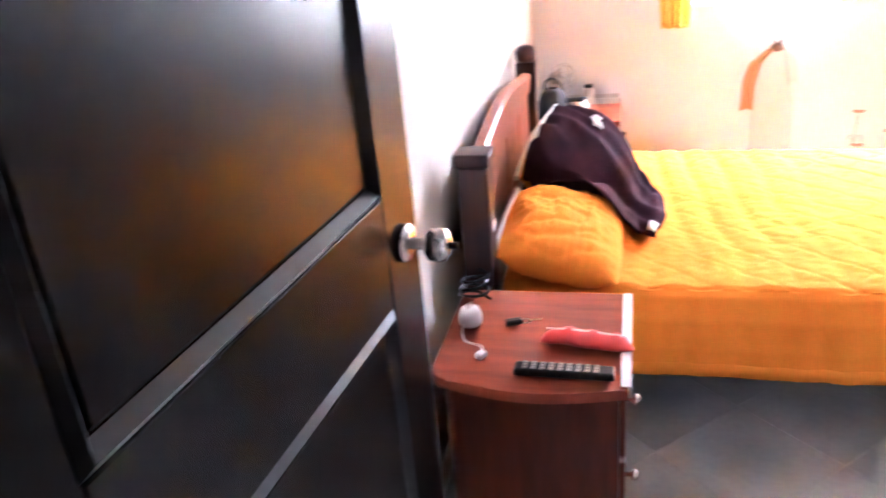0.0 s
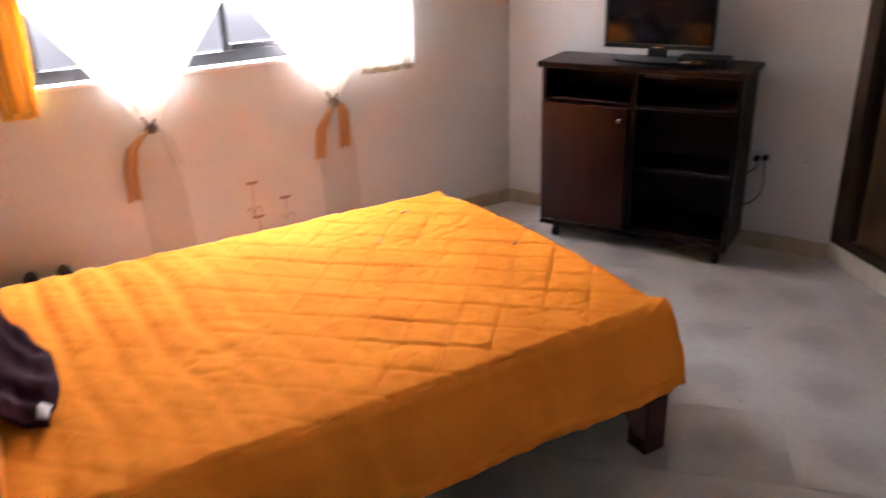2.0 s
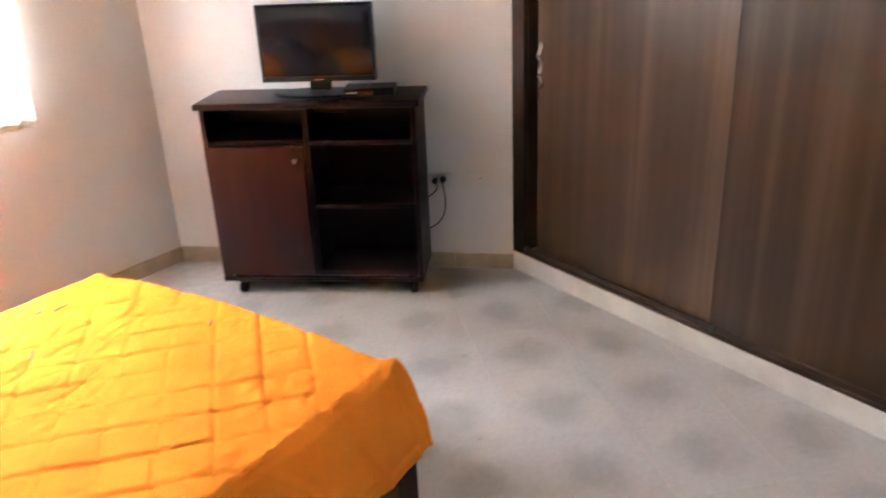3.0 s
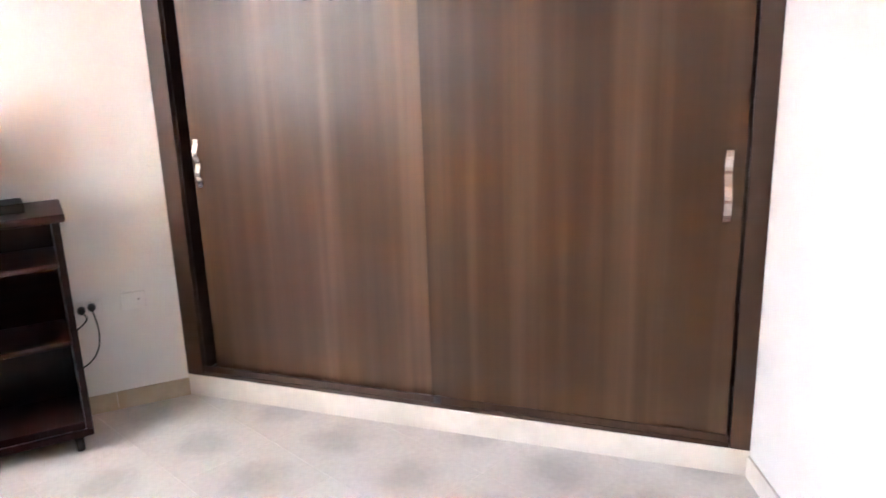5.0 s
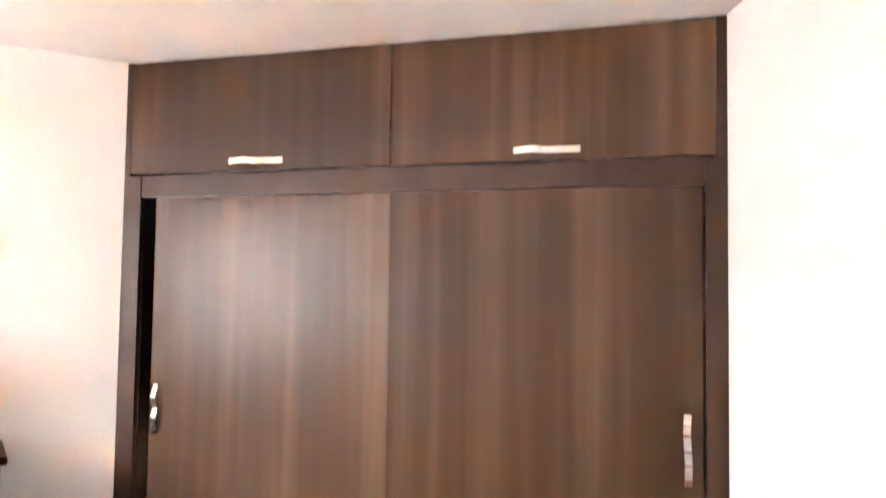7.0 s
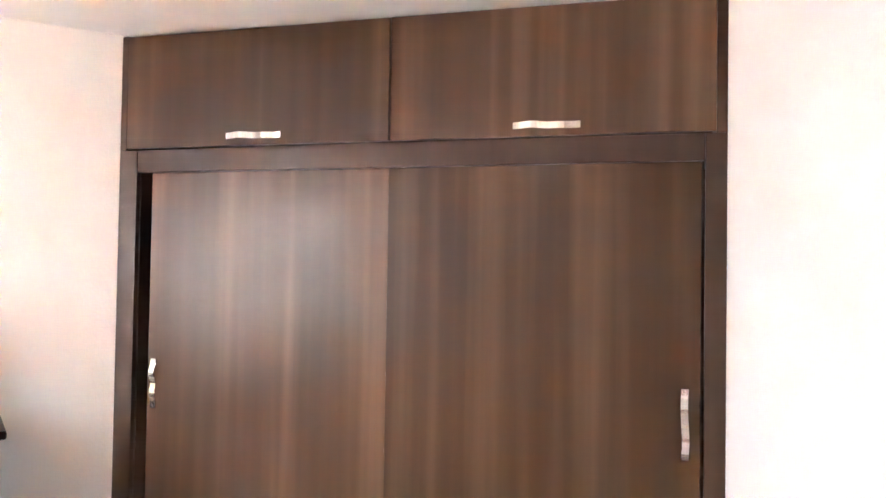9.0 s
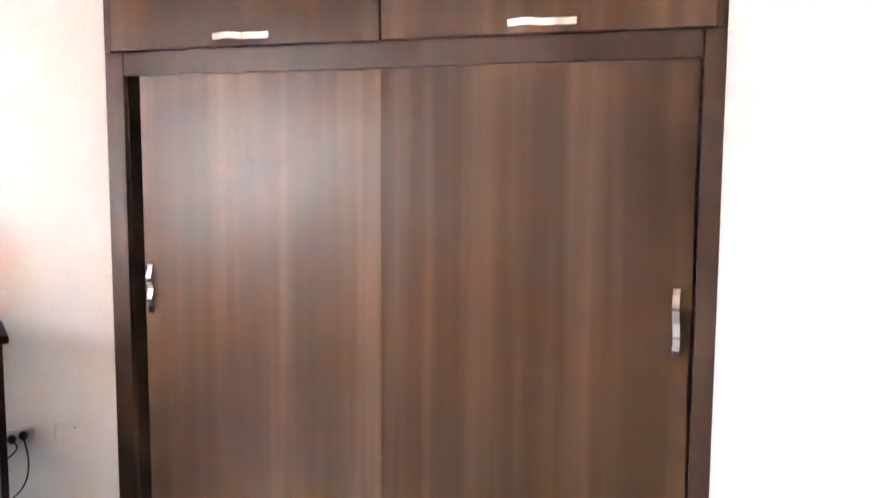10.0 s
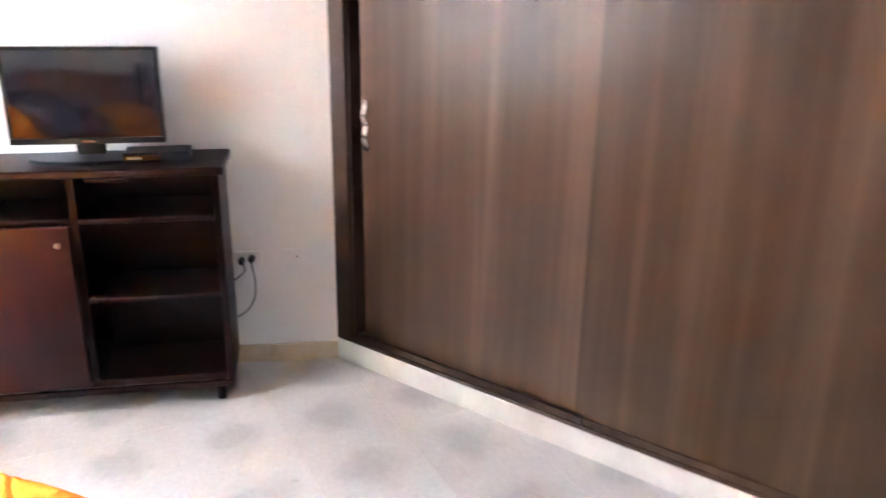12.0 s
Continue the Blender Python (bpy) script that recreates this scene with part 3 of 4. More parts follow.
def build_sockets():
    s = thing("wall_socket", EAST @ pose(-0.365, 0, 0.475), "white double wall socket beside the cabinet", "socket")
    part("plate", box(-0.058, 0.058, -0.009, 0.0, -0.036, 0.036, 0.004, 3), M_WALL, s)
    b = thing("blank_plate", EAST @ pose(-0.185, 0, 0.48), "white blank cover plate screwed to the wall", "cover plate")
    part("plate", box(-0.050, 0.050, -0.006, 0.0, -0.038, 0.038, 0.003, 3), M_WALL, b)
    part("screw", lathe([(0.005, 0.0), (0.005, -0.008), (0.003, -0.009)], "Y", 12, (0.022, 0, 0.004)), M_GREY, b)
    for i, (x, dz) in enumerate(((-0.388, 0.0), (-0.348, 0.008))):
        p = thing("power_plug", EAST @ pose(x, -0.010, 0.475 + dz), "black power plug with a drooping cable", "plug", "plugs in the wall socket")
        part("plug_body", lathe([(0.016, 0.0), (0.017, -0.012), (0.014, -0.030), (0.008, -0.042)], "Y", 16), M_BLACK, p, "", True)
        if i:
            run = [(0, -0.040, 0), (0.006, -0.055, -0.02), (0.016, -0.05, -0.09), (0.008, -0.04, -0.17), (-0.03, -0.035, -0.23), (-0.09, -0.03, -0.26)]
        else:
            run = [(0, -0.040, 0), (0.02, -0.058, -0.015), (0.01, -0.055, -0.04), (-0.03, -0.05, -0.07), (-0.08, -0.04, -0.11)]
        part("cable", tube(run, 0.0035), M_BLACK, p)


build_sockets()

# ---- bed ----
BX0, BX1, BY0, BY1, BTOP = -3.13, -0.930, 1.70, 2.98, 0.505


def bed_wrinkle(x, y):
    h = 0.005 * noise.noise(Vector((x * 5, y * 5, 0.3))) + 0.003 * noise.noise(Vector((x * 13, y * 13, 4.1))) + 0.0022 * noise.noise(Vector((x * 22, y * 38, 8.1)))
    foot = min(1.0, max(0.0, (x + 2.25) / 0.5))
    for k, slope, step in ((1, 1.14, 0.20), (-1, -0.90, 0.18)):
        q = ((x + slope * y + 0.012 * noise.noise(Vector((x * 2, y * 2, k)))) / step) % 1.0
        d = min(q, 1 - q)
        deep = 1.0 if k > 0 else 0.55
        h -= deep * (0.0024 + 0.0078 * foot * (0.75 + 0.9 * noise.noise(Vector((x * 4, y * 4, 7.0 + k))))) * math.exp(-(d / 0.045) ** 2)
    ridge = 1 - abs(noise.noise(Vector((x * 7 + y * 4, y * 13 - x * 5, 3.3)))) * 2.2
    h -= 0.011 * max(0.0, ridge - 0.55) * max(0.0, 0.35 + 1.3 * noise.noise(Vector((x * 3.1, y * 3.1, 6.6))))
    wave = math.sin(46 * (x + 0.10 * y) + 2.2 * noise.noise(Vector((x * 2, y * 2.4, 9.0))))
    h += 0.012 * min(1, max(0, (x + 2.85) / 0.2)) * min(1, max(0, (-1.75 - x) / 0.5)) * (wave - 0.6 * wave * wave) * (0.45 + 0.55 * noise.noise(Vector((x * 1.5, y * 1.2, 2.0))))
    crease = math.exp(-(((x + 1.10) * 0.8 + (y - 1.95) * 0.5) / 0.03) ** 2) * math.exp(-((y - 1.95) / 0.18) ** 2)
    return h + 0.006 * crease


def build_bed():
    b = thing("bed", pose(0, 0, 0), "wooden double bed with a carved dark headboard", "bed")
    for nm, y0, y1 in (("side_rail", 1.60, 1.635), ("side_rail", 3.03, 3.065)):
        part(nm, box(-3.15, -1.01, y0, y1, 0.20, 0.34, 0.005), M_BEDDARK, b)
    part("foot_rail", box(-1.03, -0.995, 1.64, 3.03, 0.20, 0.40, 0.005), M_BEDDARK, b)
    part("slat_base", box(-3.14, -1.04, 1.64, 3.03, 0.27, 0.30, 0.002), M_BEDDARK, b)
    for y in (1.525, 3.06):
        bm = box(-1.030, -0.940, y + 0.035, y + 0.12, 0.0, 0.30, 0.008)
        part("foot_leg", bm, M_BEDDARK, b, "thick dark wooden leg")
        arc = [(-1.031, 0.27), (-1.031, 0.06), (-1.055, 0.10), (-1.085, 0.150), (-1.13, 0.195), (-1.22, 0.225), (-1.33, 0.27)]
        bm = bmesh.new()
        a1 = [bm.verts.new((x, y + 0.04, z)) for x, z in arc]
        a2 = [bm.verts.new((x, y + 0.08, z)) for x, z in arc]
        bm.faces.new(a1)
        bm.faces.new(a2[::-1])
        for i in range(len(arc)):
            j = (i + 1) % len(arc)
            bm.faces.new((a1[j], a1[i], a2[i], a2[j]))
        bmesh.ops.recalc_face_normals(bm, faces=bm.faces[:])
        part("leg_bracket", bm, M_BEDDARK, b)
    # headboard
    for y, h in ((1.56, 0.985), (3.03, 0.985)):
        part("head_post", box(-3.255 + (0.03 if y < 2 else 0), -3.165 + (0.03 if y < 2 else 0), y - 0.045, y + 0.045, 0.0, h - 0.06, 0.008, 3), M_BEDDARK, b)
        if y < 2:
            part("post_cap", box(-3.232, -3.128, y - 0.052, y + 0.052, h - 0.0595, h - 0.02, 0.008, 3), M_BEDDARK, b, "flat post cap")
        else:
            part("finial", lathe([(0.036, h - 0.0602), (0.046, h - 0.045), (0.047, h - 0.02), (0.040, h + 0.002), (0.022, h + 0.012), (0.006, h + 0.014)], "Z", 20, (-3.21, y, 0)), M_BEDDARK, b, "rounded post cap", True)
    bm = bmesh.new()
    n = 28
    rows = []
    for i in range(n + 1):
        u = i / n
        y = 1.606 + u * 1.378
        top = 0.88 + 0.065 * math.sin(math.pi * u) ** 1.5
        rows.append([bm.verts.new(p) for p in ((-3.190, y, 0.80), (-3.185, y, top - 0.012), (-3.197, y, top), (-3.230, y, top), (-3.238, y, top - 0.012), (-3.235, y, 0.80))])
    for a, c in zip(rows, rows[1:]):
        for k in range(6):
            bm.faces.new((a[k], a[(k + 1) % 6], c[(k + 1) % 6], c[k]))
    bm.faces.new(rows[0])
    bm.faces.new(rows[-1][::-1])
    bmesh.ops.recalc_face_normals(bm, faces=bm.faces[:])
    part("crest_rail", bm, M_BEDWOOD, b, "bowed red-brown top rail")
    part("head_rail", box(-3.232, -3.188, 1.606, 2.984, 0.47, 0.545, 0.006), M_BEDWOOD, b)
    for i in range(4):
        y = 1.612 + i * 0.3445
        part("head_panel", box(-3.222, -3.200, y, y + 0.335, 0.546, 0.799, 0.008), M_BEDWOOD, b)
    part("tag", box(-3.1345, -3.132, 1.545, 1.585, 0.715, 0.745, 0.001), M_WHITE, b, "small white paper tag")
    m = thing("mattress", pose(0, 0, 0), "pale mattress under the orange bedspread", "mattress")
    part("mattress_body", box(-3.14, -1.02, 1.72, 2.94, 0.305, 0.472, 0.03, 4), M_MATTRESS, m, "", True)


def build_bedspread():
    # profile across the bed: out and down on the near side, over the top, down on the far side
    near = [(-0.185, 0.265), (-0.168, 0.34), (-0.132, 0.42), (-0.085, 0.477), (-0.045, 0.499), (0.03, 0.505)]
    def across(v):
        if v < 0.18:
            q = v / 0.18 * 5
            i = min(4, int(q))
            f = q - i
            return BY0 + near[i][0] + (near[i + 1][0] - near[i][0]) * f, near[i][1] + (near[i + 1][1] - near[i][1]) * f
        if v > 0.86:
            q = (1 - v) / 0.14 * 5
            i = min(4, int(q))
            f = q - i
            # unseen far drop stretched 1.7 times to keep window light from under the bed
            return BY1 - 0.6 * (near[i][0] + (near[i + 1][0] - near[i][0]) * f), 0.505 - 1.7 * (0.505 - near[i][1] - (near[i + 1][1] - near[i][1]) * f)
        f = (v - 0.18) / 0.68
        return BY0 + 0.03 + f * (BY1 - BY0 - 0.048), 0.505
    def where(u, v):
        y, z = across(v)
        if u < 0.88:
            x = BX0 + (u / 0.88) * (BX1 - 0.05 - BX0)
            drop = 0.0
        else:
            q = (u - 0.88) / 0.12
            ang = min(q / 0.35, 1.0) * math.pi / 2
            x = BX1 - 0.05 + 0.05 * math.sin(ang)
            drop = 0.05 * (1 - math.cos(ang)) + max(0.0, q - 0.35) / 0.65 * 0.17
        # the mattress bulges at the middle of the foot
        f = min(1.0, max(0.0, (y - BY0 + 0.06) / (BY1 - BY0 - 0.02)))
        x += 0.062 * math.sin(math.pi * f) ** 0.55 * min(1.0, max(0.0, (x + 2.2) / 1.2)) ** 2
        w = bed_wrinkle(x, y)
        top = z > 0.49
        hem = 0.012 * noise.noise(Vector((x * 3.2, y * 3.2, 1.7)))
        if u >= 0.88:
            z = min(z, 0.505 - drop) if z > 0.505 - drop else z
            x += 0.012 * noise.noise(Vector((y * 6, z * 4, 5.0))) * min(1, drop / 0.1)
            z += w * (1 if drop < 0.02 else 0.3) + (hem if drop > 0.2 else 0)
        else:
            if top:
                z += w
            else:
                fold = 0.010 * noise.noise(Vector((x * 7, 0.5, z * 2.0))) + 0.006 * noise.noise(Vector((x * 17, 2.5, z * 3.0)))
                y += (fold + w * 0.4) * (1 if v < 0.5 else -1)
                z += hem * min(1.0, max(0.0, (0.40 - z) / 0.13))
        # raised corner over the bed post
        z += 0.055 * math.exp(-((x + 0.938) / 0.042) ** 2 - ((y - 1.60) / 0.06) ** 2)
        return (x, y, z)
    s = thing("bedspread", pose(0, 0, 0), "orange diamond-quilted cotton bedspread hanging over the bed", "bedspread")
    part("quilt", sheet(320, 250, where, 0.006), M_COVER, s, "", True)
    part("hem", sheet(220, 2, lambda u, v: (lambda p: (p[0], p[1] - 0.004, p[2] - 0.004))(where(0.88 * u, 0.018 * v)), 0.006), M_COVER, s, "stitched hem", True)
    for mx, my, a in ((-1.252, 2.875, 0.5), (-1.205, 2.835, 0.1), (-1.438, 2.613, 1.0), (-1.02, 2.30, 0.8)):
        run = [(mx + d * math.cos(a), my + d * math.sin(a), 0.5045 + bed_wrinkle(mx + d * math.cos(a), my + d * math.sin(a))) for d in (-0.03, -0.012, 0.006, 0.024)]
        part("dark_smear", tube(run, 0.0055, 8, 0.4), M_KNOT, s, "small dark mark")


def cushion(name, cx, cy, cz, lx, ly, h, mat, label, tilt=(0, 0, 0), seed=0.0):
    p = thing(name, pose(cx, cy, cz, *tilt), label, "pillow")
    bm = bmesh.new()
    n = 64
    def put(u, v, s):
        a, c = 2 * u - 1, 2 * v - 1
        fall = max(0.0, (1 - abs(a) ** 2.6)) ** 0.7 * max(0.0, (1 - abs(c) ** 3.0)) ** 0.6
        k = 1 - 0.06 * (a * a * c * c)
        z = s * h / 2 * fall + fall * (0.024 * noise.noise(Vector((a * 2.2 + seed, c * 2.2, s))) - 0.016 * max(0.0, 0.8 - abs(noise.noise(Vector((a * 1.6 + c * 2.1 + seed, c * 3.4 - a, s + 2.0)))) * 2.2) ** 2 + 0.007 * noise.noise(Vector((a * 9 + seed, c * 4, s))) - 0.006 * abs(noise.noise(Vector((a * 5 + seed, c * 11, s)))))
        return (a * lx / 2 * k, c * ly / 2 * k, z)
    for s in (1, -1):
        g = [[bm.verts.new(put(i / n, j / n, s)) for j in range(n + 1)] for i in range(n + 1)]
        for i in range(n):
            for j in range(n):
                f = (g[i][j], g[i + 1][j], g[i + 1][j + 1], g[i][j + 1])
                bm.faces.new(f if s > 0 else f[::-1])
    bmesh.ops.remove_doubles(bm, verts=bm.verts[:], dist=0.0005)
    part("pillow_body", bm, mat, p, "", True)
    edge = [(-lx / 2 * 0.99, -ly / 2 * 0.95 + t * ly * 0.95, 0.004 * math.sin(9 * t)) for t in (0, 0.25, 0.5, 0.75, 1)]
    part("piping", tube(edge, 0.011), M_WHITE, p, "white piped edge")
    return p


build_bed()
build_bedspread()
cushion("pillow", -2.955, 1.87, 0.575, 0.40, 0.62, 0.20, M_COVER, "plump orange pillow with a white edge", (0, 13, 0), 0.0)
cushion("pillow", -2.935, 2.50, 0.600, 0.46, 0.62, 0.25, M_COVER, "plump orange pillow under a dark garment", (0, 13, 0), 3.0)


def heap(x, y):
    """Height of the bedding below the garment."""
    z = 0.515
    for cx, cy, lx, ly, h in ((-2.955, 1.87, 0.42, 0.60, 0.20), (-2.935, 2.50, 0.48, 0.64, 0.265)):
        a, c = (x - cx) / (lx / 2), (y - cy) / (ly / 2)
        if abs(a) < 1 and abs(c) < 1:
            z = max(z, 0.505 + h * (1 - abs(a) ** 3.0) ** 0.5 * (1 - abs(c) ** 3.0) ** 0.5 - 0.22 * (x - cx))
    return z


def build_garment():
    g = thing("jacket", pose(0, 0, 0), "dark plum folded jacket with white trim lying over a pillow", "jacket")
    c00, c10, c11, c01 = (-3.135, 2.20), (-2.655, 1.93), (-2.665, 2.46), (-3.04, 2.74)
    def plan(u, v):
        x = (c00[0] * (1 - u) + c10[0] * u) * (1 - v) + (c01[0] * (1 - u) + c11[0] * u) * v
        y = (c00[1] * (1 - u) + c10[1] * u) * (1 - v) + (c01[1] * (1 - u) + c11[1] * u) * v
        x += 0.05 * math.sin(math.pi * v) * u * u
        return x + 0.010 * noise.noise(Vector((u * 5, v * 5, 1))), y + 0.010 * noise.noise(Vector((u * 5, v * 5, 6)))
    def where(u, v):
        x, y = plan(u, v)
        smooth = sum(heap(x + dx, y + dy) for dx in (-0.04, 0, 0.04) for dy in (-0.04, 0, 0.04)) / 9
        z = max(heap(x, y), smooth) + 0.042
        fold = 0.011 * math.sin(26 * (v + 0.22 * u) + 2.5 * noise.noise(Vector((u * 3, v * 3, 2)))) + 0.012 * noise.noise(Vector((u * 7, v * 7, 3)))
        edge = min(u, 1 - u, v, 1 - v)
        z += max(-0.016, fold) * min(1, 0.3 + edge * 6) - 0.014 * max(0.0, 1 - edge / 0.05)
        return (x, y, z)
    part("cloth", sheet(70, 70, where, 0.012), M_PURPLE, g, "", True)
    def lifted(u, v, dz=0.006):
        p = where(u, v)
        return (p[0], p[1], p[2] + dz)
    part("white_trim", sheet(4, 40, lambda a, b: lifted(0.003 + 0.065 * a, 0.22 + 0.62 * b), 0.003), M_WHITE, g, "white striped hem", True)
    part("white_patch", sheet(6, 10, lambda a, b: lifted(0.40 + 0.07 * a + 0.10 * abs(b - 0.55), 0.60 + 0.24 * b), 0.003), M_WHITE, g, "white printed patch", True)
    part("white_tag", sheet(4, 8, lambda a, b: lifted(0.945 + 0.05 * a, 0.02 + 0.11 * b), 0.003), M_WHITE, g, "white cuff edge", True)


build_garment()

# ---- bedside tables ----
def bowed(x0, x1, y0, y1, bow, r=0.05):
    """A plan with a bowed front at y0 and a rounded corner at x0."""
    pts = []
    for k in range(7):
        a = math.pi + math.pi / 2 * k / 6
        pts.append((x0 + r + r * math.cos(a), y0 + r + 0.02 + r * math.sin(a)))
    for k in range(1, 16):
        u = k / 15
        x = x0 + r + (x1 - x0 - r) * u
        pts.append((x, y0 + 0.02 - bow * math.sin(math.pi * (0.15 + 0.85 * u)) + 0.45 * bow * (1 - u)))
    return pts + [(x1, y1), (x0, y1)]


def build_bedside(m, name, label, edge_strip):
    # local origin at the back corner by the wall; x out from the headboard wall, y along it
    t = thing(name, m, label, "bedside table")
    D, Wd, H = 0.475, 0.49, 0.58
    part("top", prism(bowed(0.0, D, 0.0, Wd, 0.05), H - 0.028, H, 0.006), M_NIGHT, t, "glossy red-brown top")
    # body and drawers take the darker wood, top the lit one
    part("body", prism(bowed(0.025, D - 0.022, 0.03, Wd - 0.02, 0.045, 0.04), 0.06, H - 0.029), M_NIGHT_SHADED, t)
    part("foot_plinth", prism(bowed(0.04, D - 0.04, 0.045, Wd - 0.03, 0.04, 0.03), 0.0, 0.059), M_BEDDARK, t)
    for z0, z1 in ((0.36, 0.54), (0.09, 0.345)):
        dr = part("drawer_front", box(D - 0.021, D - 0.006, 0.05, Wd - 0.035, z0, z1, 0.005, 3), M_NIGHT_SHADED, t)
        part("knob", lathe([(0.006, D - 0.006), (0.006, D + 0.006), (0.014, D + 0.014), (0.015, D + 0.022), (0.006, D + 0.030)], "X", 16, (0, Wd / 2 - 0.12, (z0 + z1) / 2 + 0.03)), M_CHROME if edge_strip else M_BEDDARK, dr, "", True)
    if edge_strip:
        part("edge_band", box(D + 0.0005, D + 0.006, 0.025, Wd - 0.01, H - 0.027, H + 0.002, 0.001), M_WHITE, t, "worn white edge band")
        part("edge_band_top", box(D - 0.018, D + 0.006, 0.025, Wd - 0.01, H + 0.0025, H + 0.0045, 0.0005), M_WHITE, t, "worn white edge band")
    return t


build_bedside(pose(-3.21, 0.945, 0), "bedside_table", "red-brown bedside table with bowed top and white edge", True)
build_bedside(pose(-3.265, 3.29, 0) @ Matrix.Diagonal((1, 1, 0.96, 1)), "bedside_table", "red-brown bedside table in the corner, cluttered on top", False)

NT = 0.5845


def build_bedside_things():
    r = thing("remote_control", pose(-2.885, 1.006, NT, 0, 0, -1), "long black remote control on the bedside table", "remote control")
    part("case", box(-0.118, 0.118, -0.022, 0.022, 0.0, 0.020, 0.007, 3), M_BLACK, r)
    for i in range(9):
        for j in range(3):
            part("button", box(-0.098 + i * 0.021, -0.086 + i * 0.021, -0.014 + j * 0.0115, -0.006 + j * 0.0115, 0.0195, 0.0225, 0.001, 1), M_GREY, r)
    p = thing("red_pouch", pose(-2.838, 1.138, NT, 0, 0, -7), "crumpled long red pouch lying on the bedside table", "pouch")
    bm = bmesh.new()
    rings = []
    for i in range(25):
        u = i / 24
        wide = 0.020 * (1 - abs(2 * u - 1) ** 6) + 0.008 + 0.003 * math.sin(17 * u)
        high = 0.017 * (1 - abs(2 * u - 1) ** 5) + 0.004 + 0.002 * math.sin(23 * u + 1)
        rings.append([bm.verts.new((-0.115 + 0.23 * u, wide * math.cos(a) + 0.004 * math.sin(7 * u), high + high * math.sin(a))) for a in (2 * math.pi * k / 14 for k in range(14))])
    for a, b in zip(rings, rings[1:]):
        for k in range(14):
            bm.faces.new((a[k], a[(k + 1) % 14], b[(k + 1) % 14], b[k]))
    bm.faces.new(rings[0][::-1])
    bm.faces.new(rings[-1])
    bmesh.ops.recalc_face_normals(bm, faces=bm.faces[:])
    part("pouch_body", bm, M_RED, p, "", True)
    part("seam", tube([(-0.10, 0.0, 0.040), (-0.03, 0.002, 0.0425), (0.04, -0.001, 0.042), (0.10, 0.0, 0.0375)], 0.002), M_WHITE, p, "pale stitched seam")
    k = thing("key_ring", pose(-3.035, 1.235, NT, 0, 0, 20), "small black key fob with a metal ring", "keys")
    part("fob", box(-0.022, 0.022, -0.011, 0.011, 0.0, 0.014, 0.005, 3), M_BLACK, k)
    part("ring", tube([(0.022 + 0.012 * (1 - math.cos(a)), 0.012 * math.sin(a), 0.003) for a in (2 * math.pi * q / 12 for q in range(13))], 0.0015, 6), M_CHROME, k)
    part("key", box(0.040, 0.075, -0.004, 0.004, 0.001, 0.004, 0.001), M_CHROME, k)
    c = thing("charger", pose(-3.150, 1.225, NT, 0, 0, 60), "white plug-in charger with a thin cord", "charger")
    part("charger_body", lathe([(0.024, 0.0), (0.030, 0.006), (0.031, 0.030), (0.026, 0.046), (0.010, 0.050)], "Z", 22), M_WHITE, c, "", True)
    part("prong", box(-0.010, -0.006, -0.003, 0.003, 0.049, 0.066, 0.0005), M_CHROME, c)
    part("prong", box(0.006, 0.010, -0.003, 0.003, 0.049, 0.066, 0.0005), M_CHROME, c)
    part("cord", tube([(-0.030, 0.0, 0.012), (-0.06, -0.02, 0.004), (-0.085, -0.055, 0.003), (-0.07, -0.10, 0.003), (-0.105, -0.125, 0.003)], 0.0022), M_WHITE, c)
    part("cord_plug", box(-0.125, -0.100, -0.140, -0.120, 0.0, 0.016, 0.004, 2), M_WHITE, c)
    w = thing("wire_tangle", pose(-3.165, 1.37, NT), "tangled dark cable heaped by the headboard", "cable")
    rnd = random.Random(4)
    loop = [(0.05 * math.cos(1.7 * i) + rnd.uniform(-0.01, 0.01), 0.045 * math.sin(1.7 * i) + rnd.uniform(-0.01, 0.01), 0.005 + 0.006 * i) for i in range(13)]
    part("coiled_cable", tube(loop, 0.0045), M_BLACK, w)

    z2 = 0.558
    f = thing("desk_fan", pose(-3.115, 3.56, z2, 0, 0, 40), "small grey desk fan standing in the corner", "fan")
    part("base", lathe([(0.060, 0.0), (0.062, 0.012), (0.040, 0.024), (0.012, 0.028)], "Z", 22), M_BLACK, f, "", True)
    part("stem", lathe([(0.010, 0.027), (0.009, 0.12)], "Z", 12), M_GREY, f, "", True)
    part("motor", lathe([(0.018, -0.02), (0.032, 0.0), (0.034, 0.035), (0.020, 0.05)], "Y", 18, (0, 0, 0.165)), M_GREY, f, "", True)
    for rr, yy in ((0.075, -0.02), (0.085, -0.035), (0.075, -0.05), (0.045, -0.058), (0.02, -0.06)):
        part("guard_ring", tube([(rr * math.cos(a), yy, 0.165 + rr * math.sin(a)) for a in (2 * math.pi * q / 20 for q in range(21))], 0.002, 6), M_GREY, f)
    for q in range(3):
        a = 2 * math.pi * q / 3
        part("blade", sheet(4, 6, lambda u, v, a=a: ((0.012 + 0.055 * v) * math.cos(a + 0.7 * (u - 0.5) * (0.4 + v)), -0.035 + 0.018 * (u - 0.5), 0.165 + (0.012 + 0.055 * v) * math.sin(a + 0.7 * (u - 0.5) * (0.4 + v))), 0.002), M_GREY, f, "", True)
    b = thing("shallow_tray", pose(-2.945, 3.705, z2, 0, 0, 2), "long shallow cream tray at the back of the table", "tray")
    part("tray_base", box(-0.150, 0.150, -0.055, 0.055, 0.0, 0.006, 0.002), M_CREAM, b)
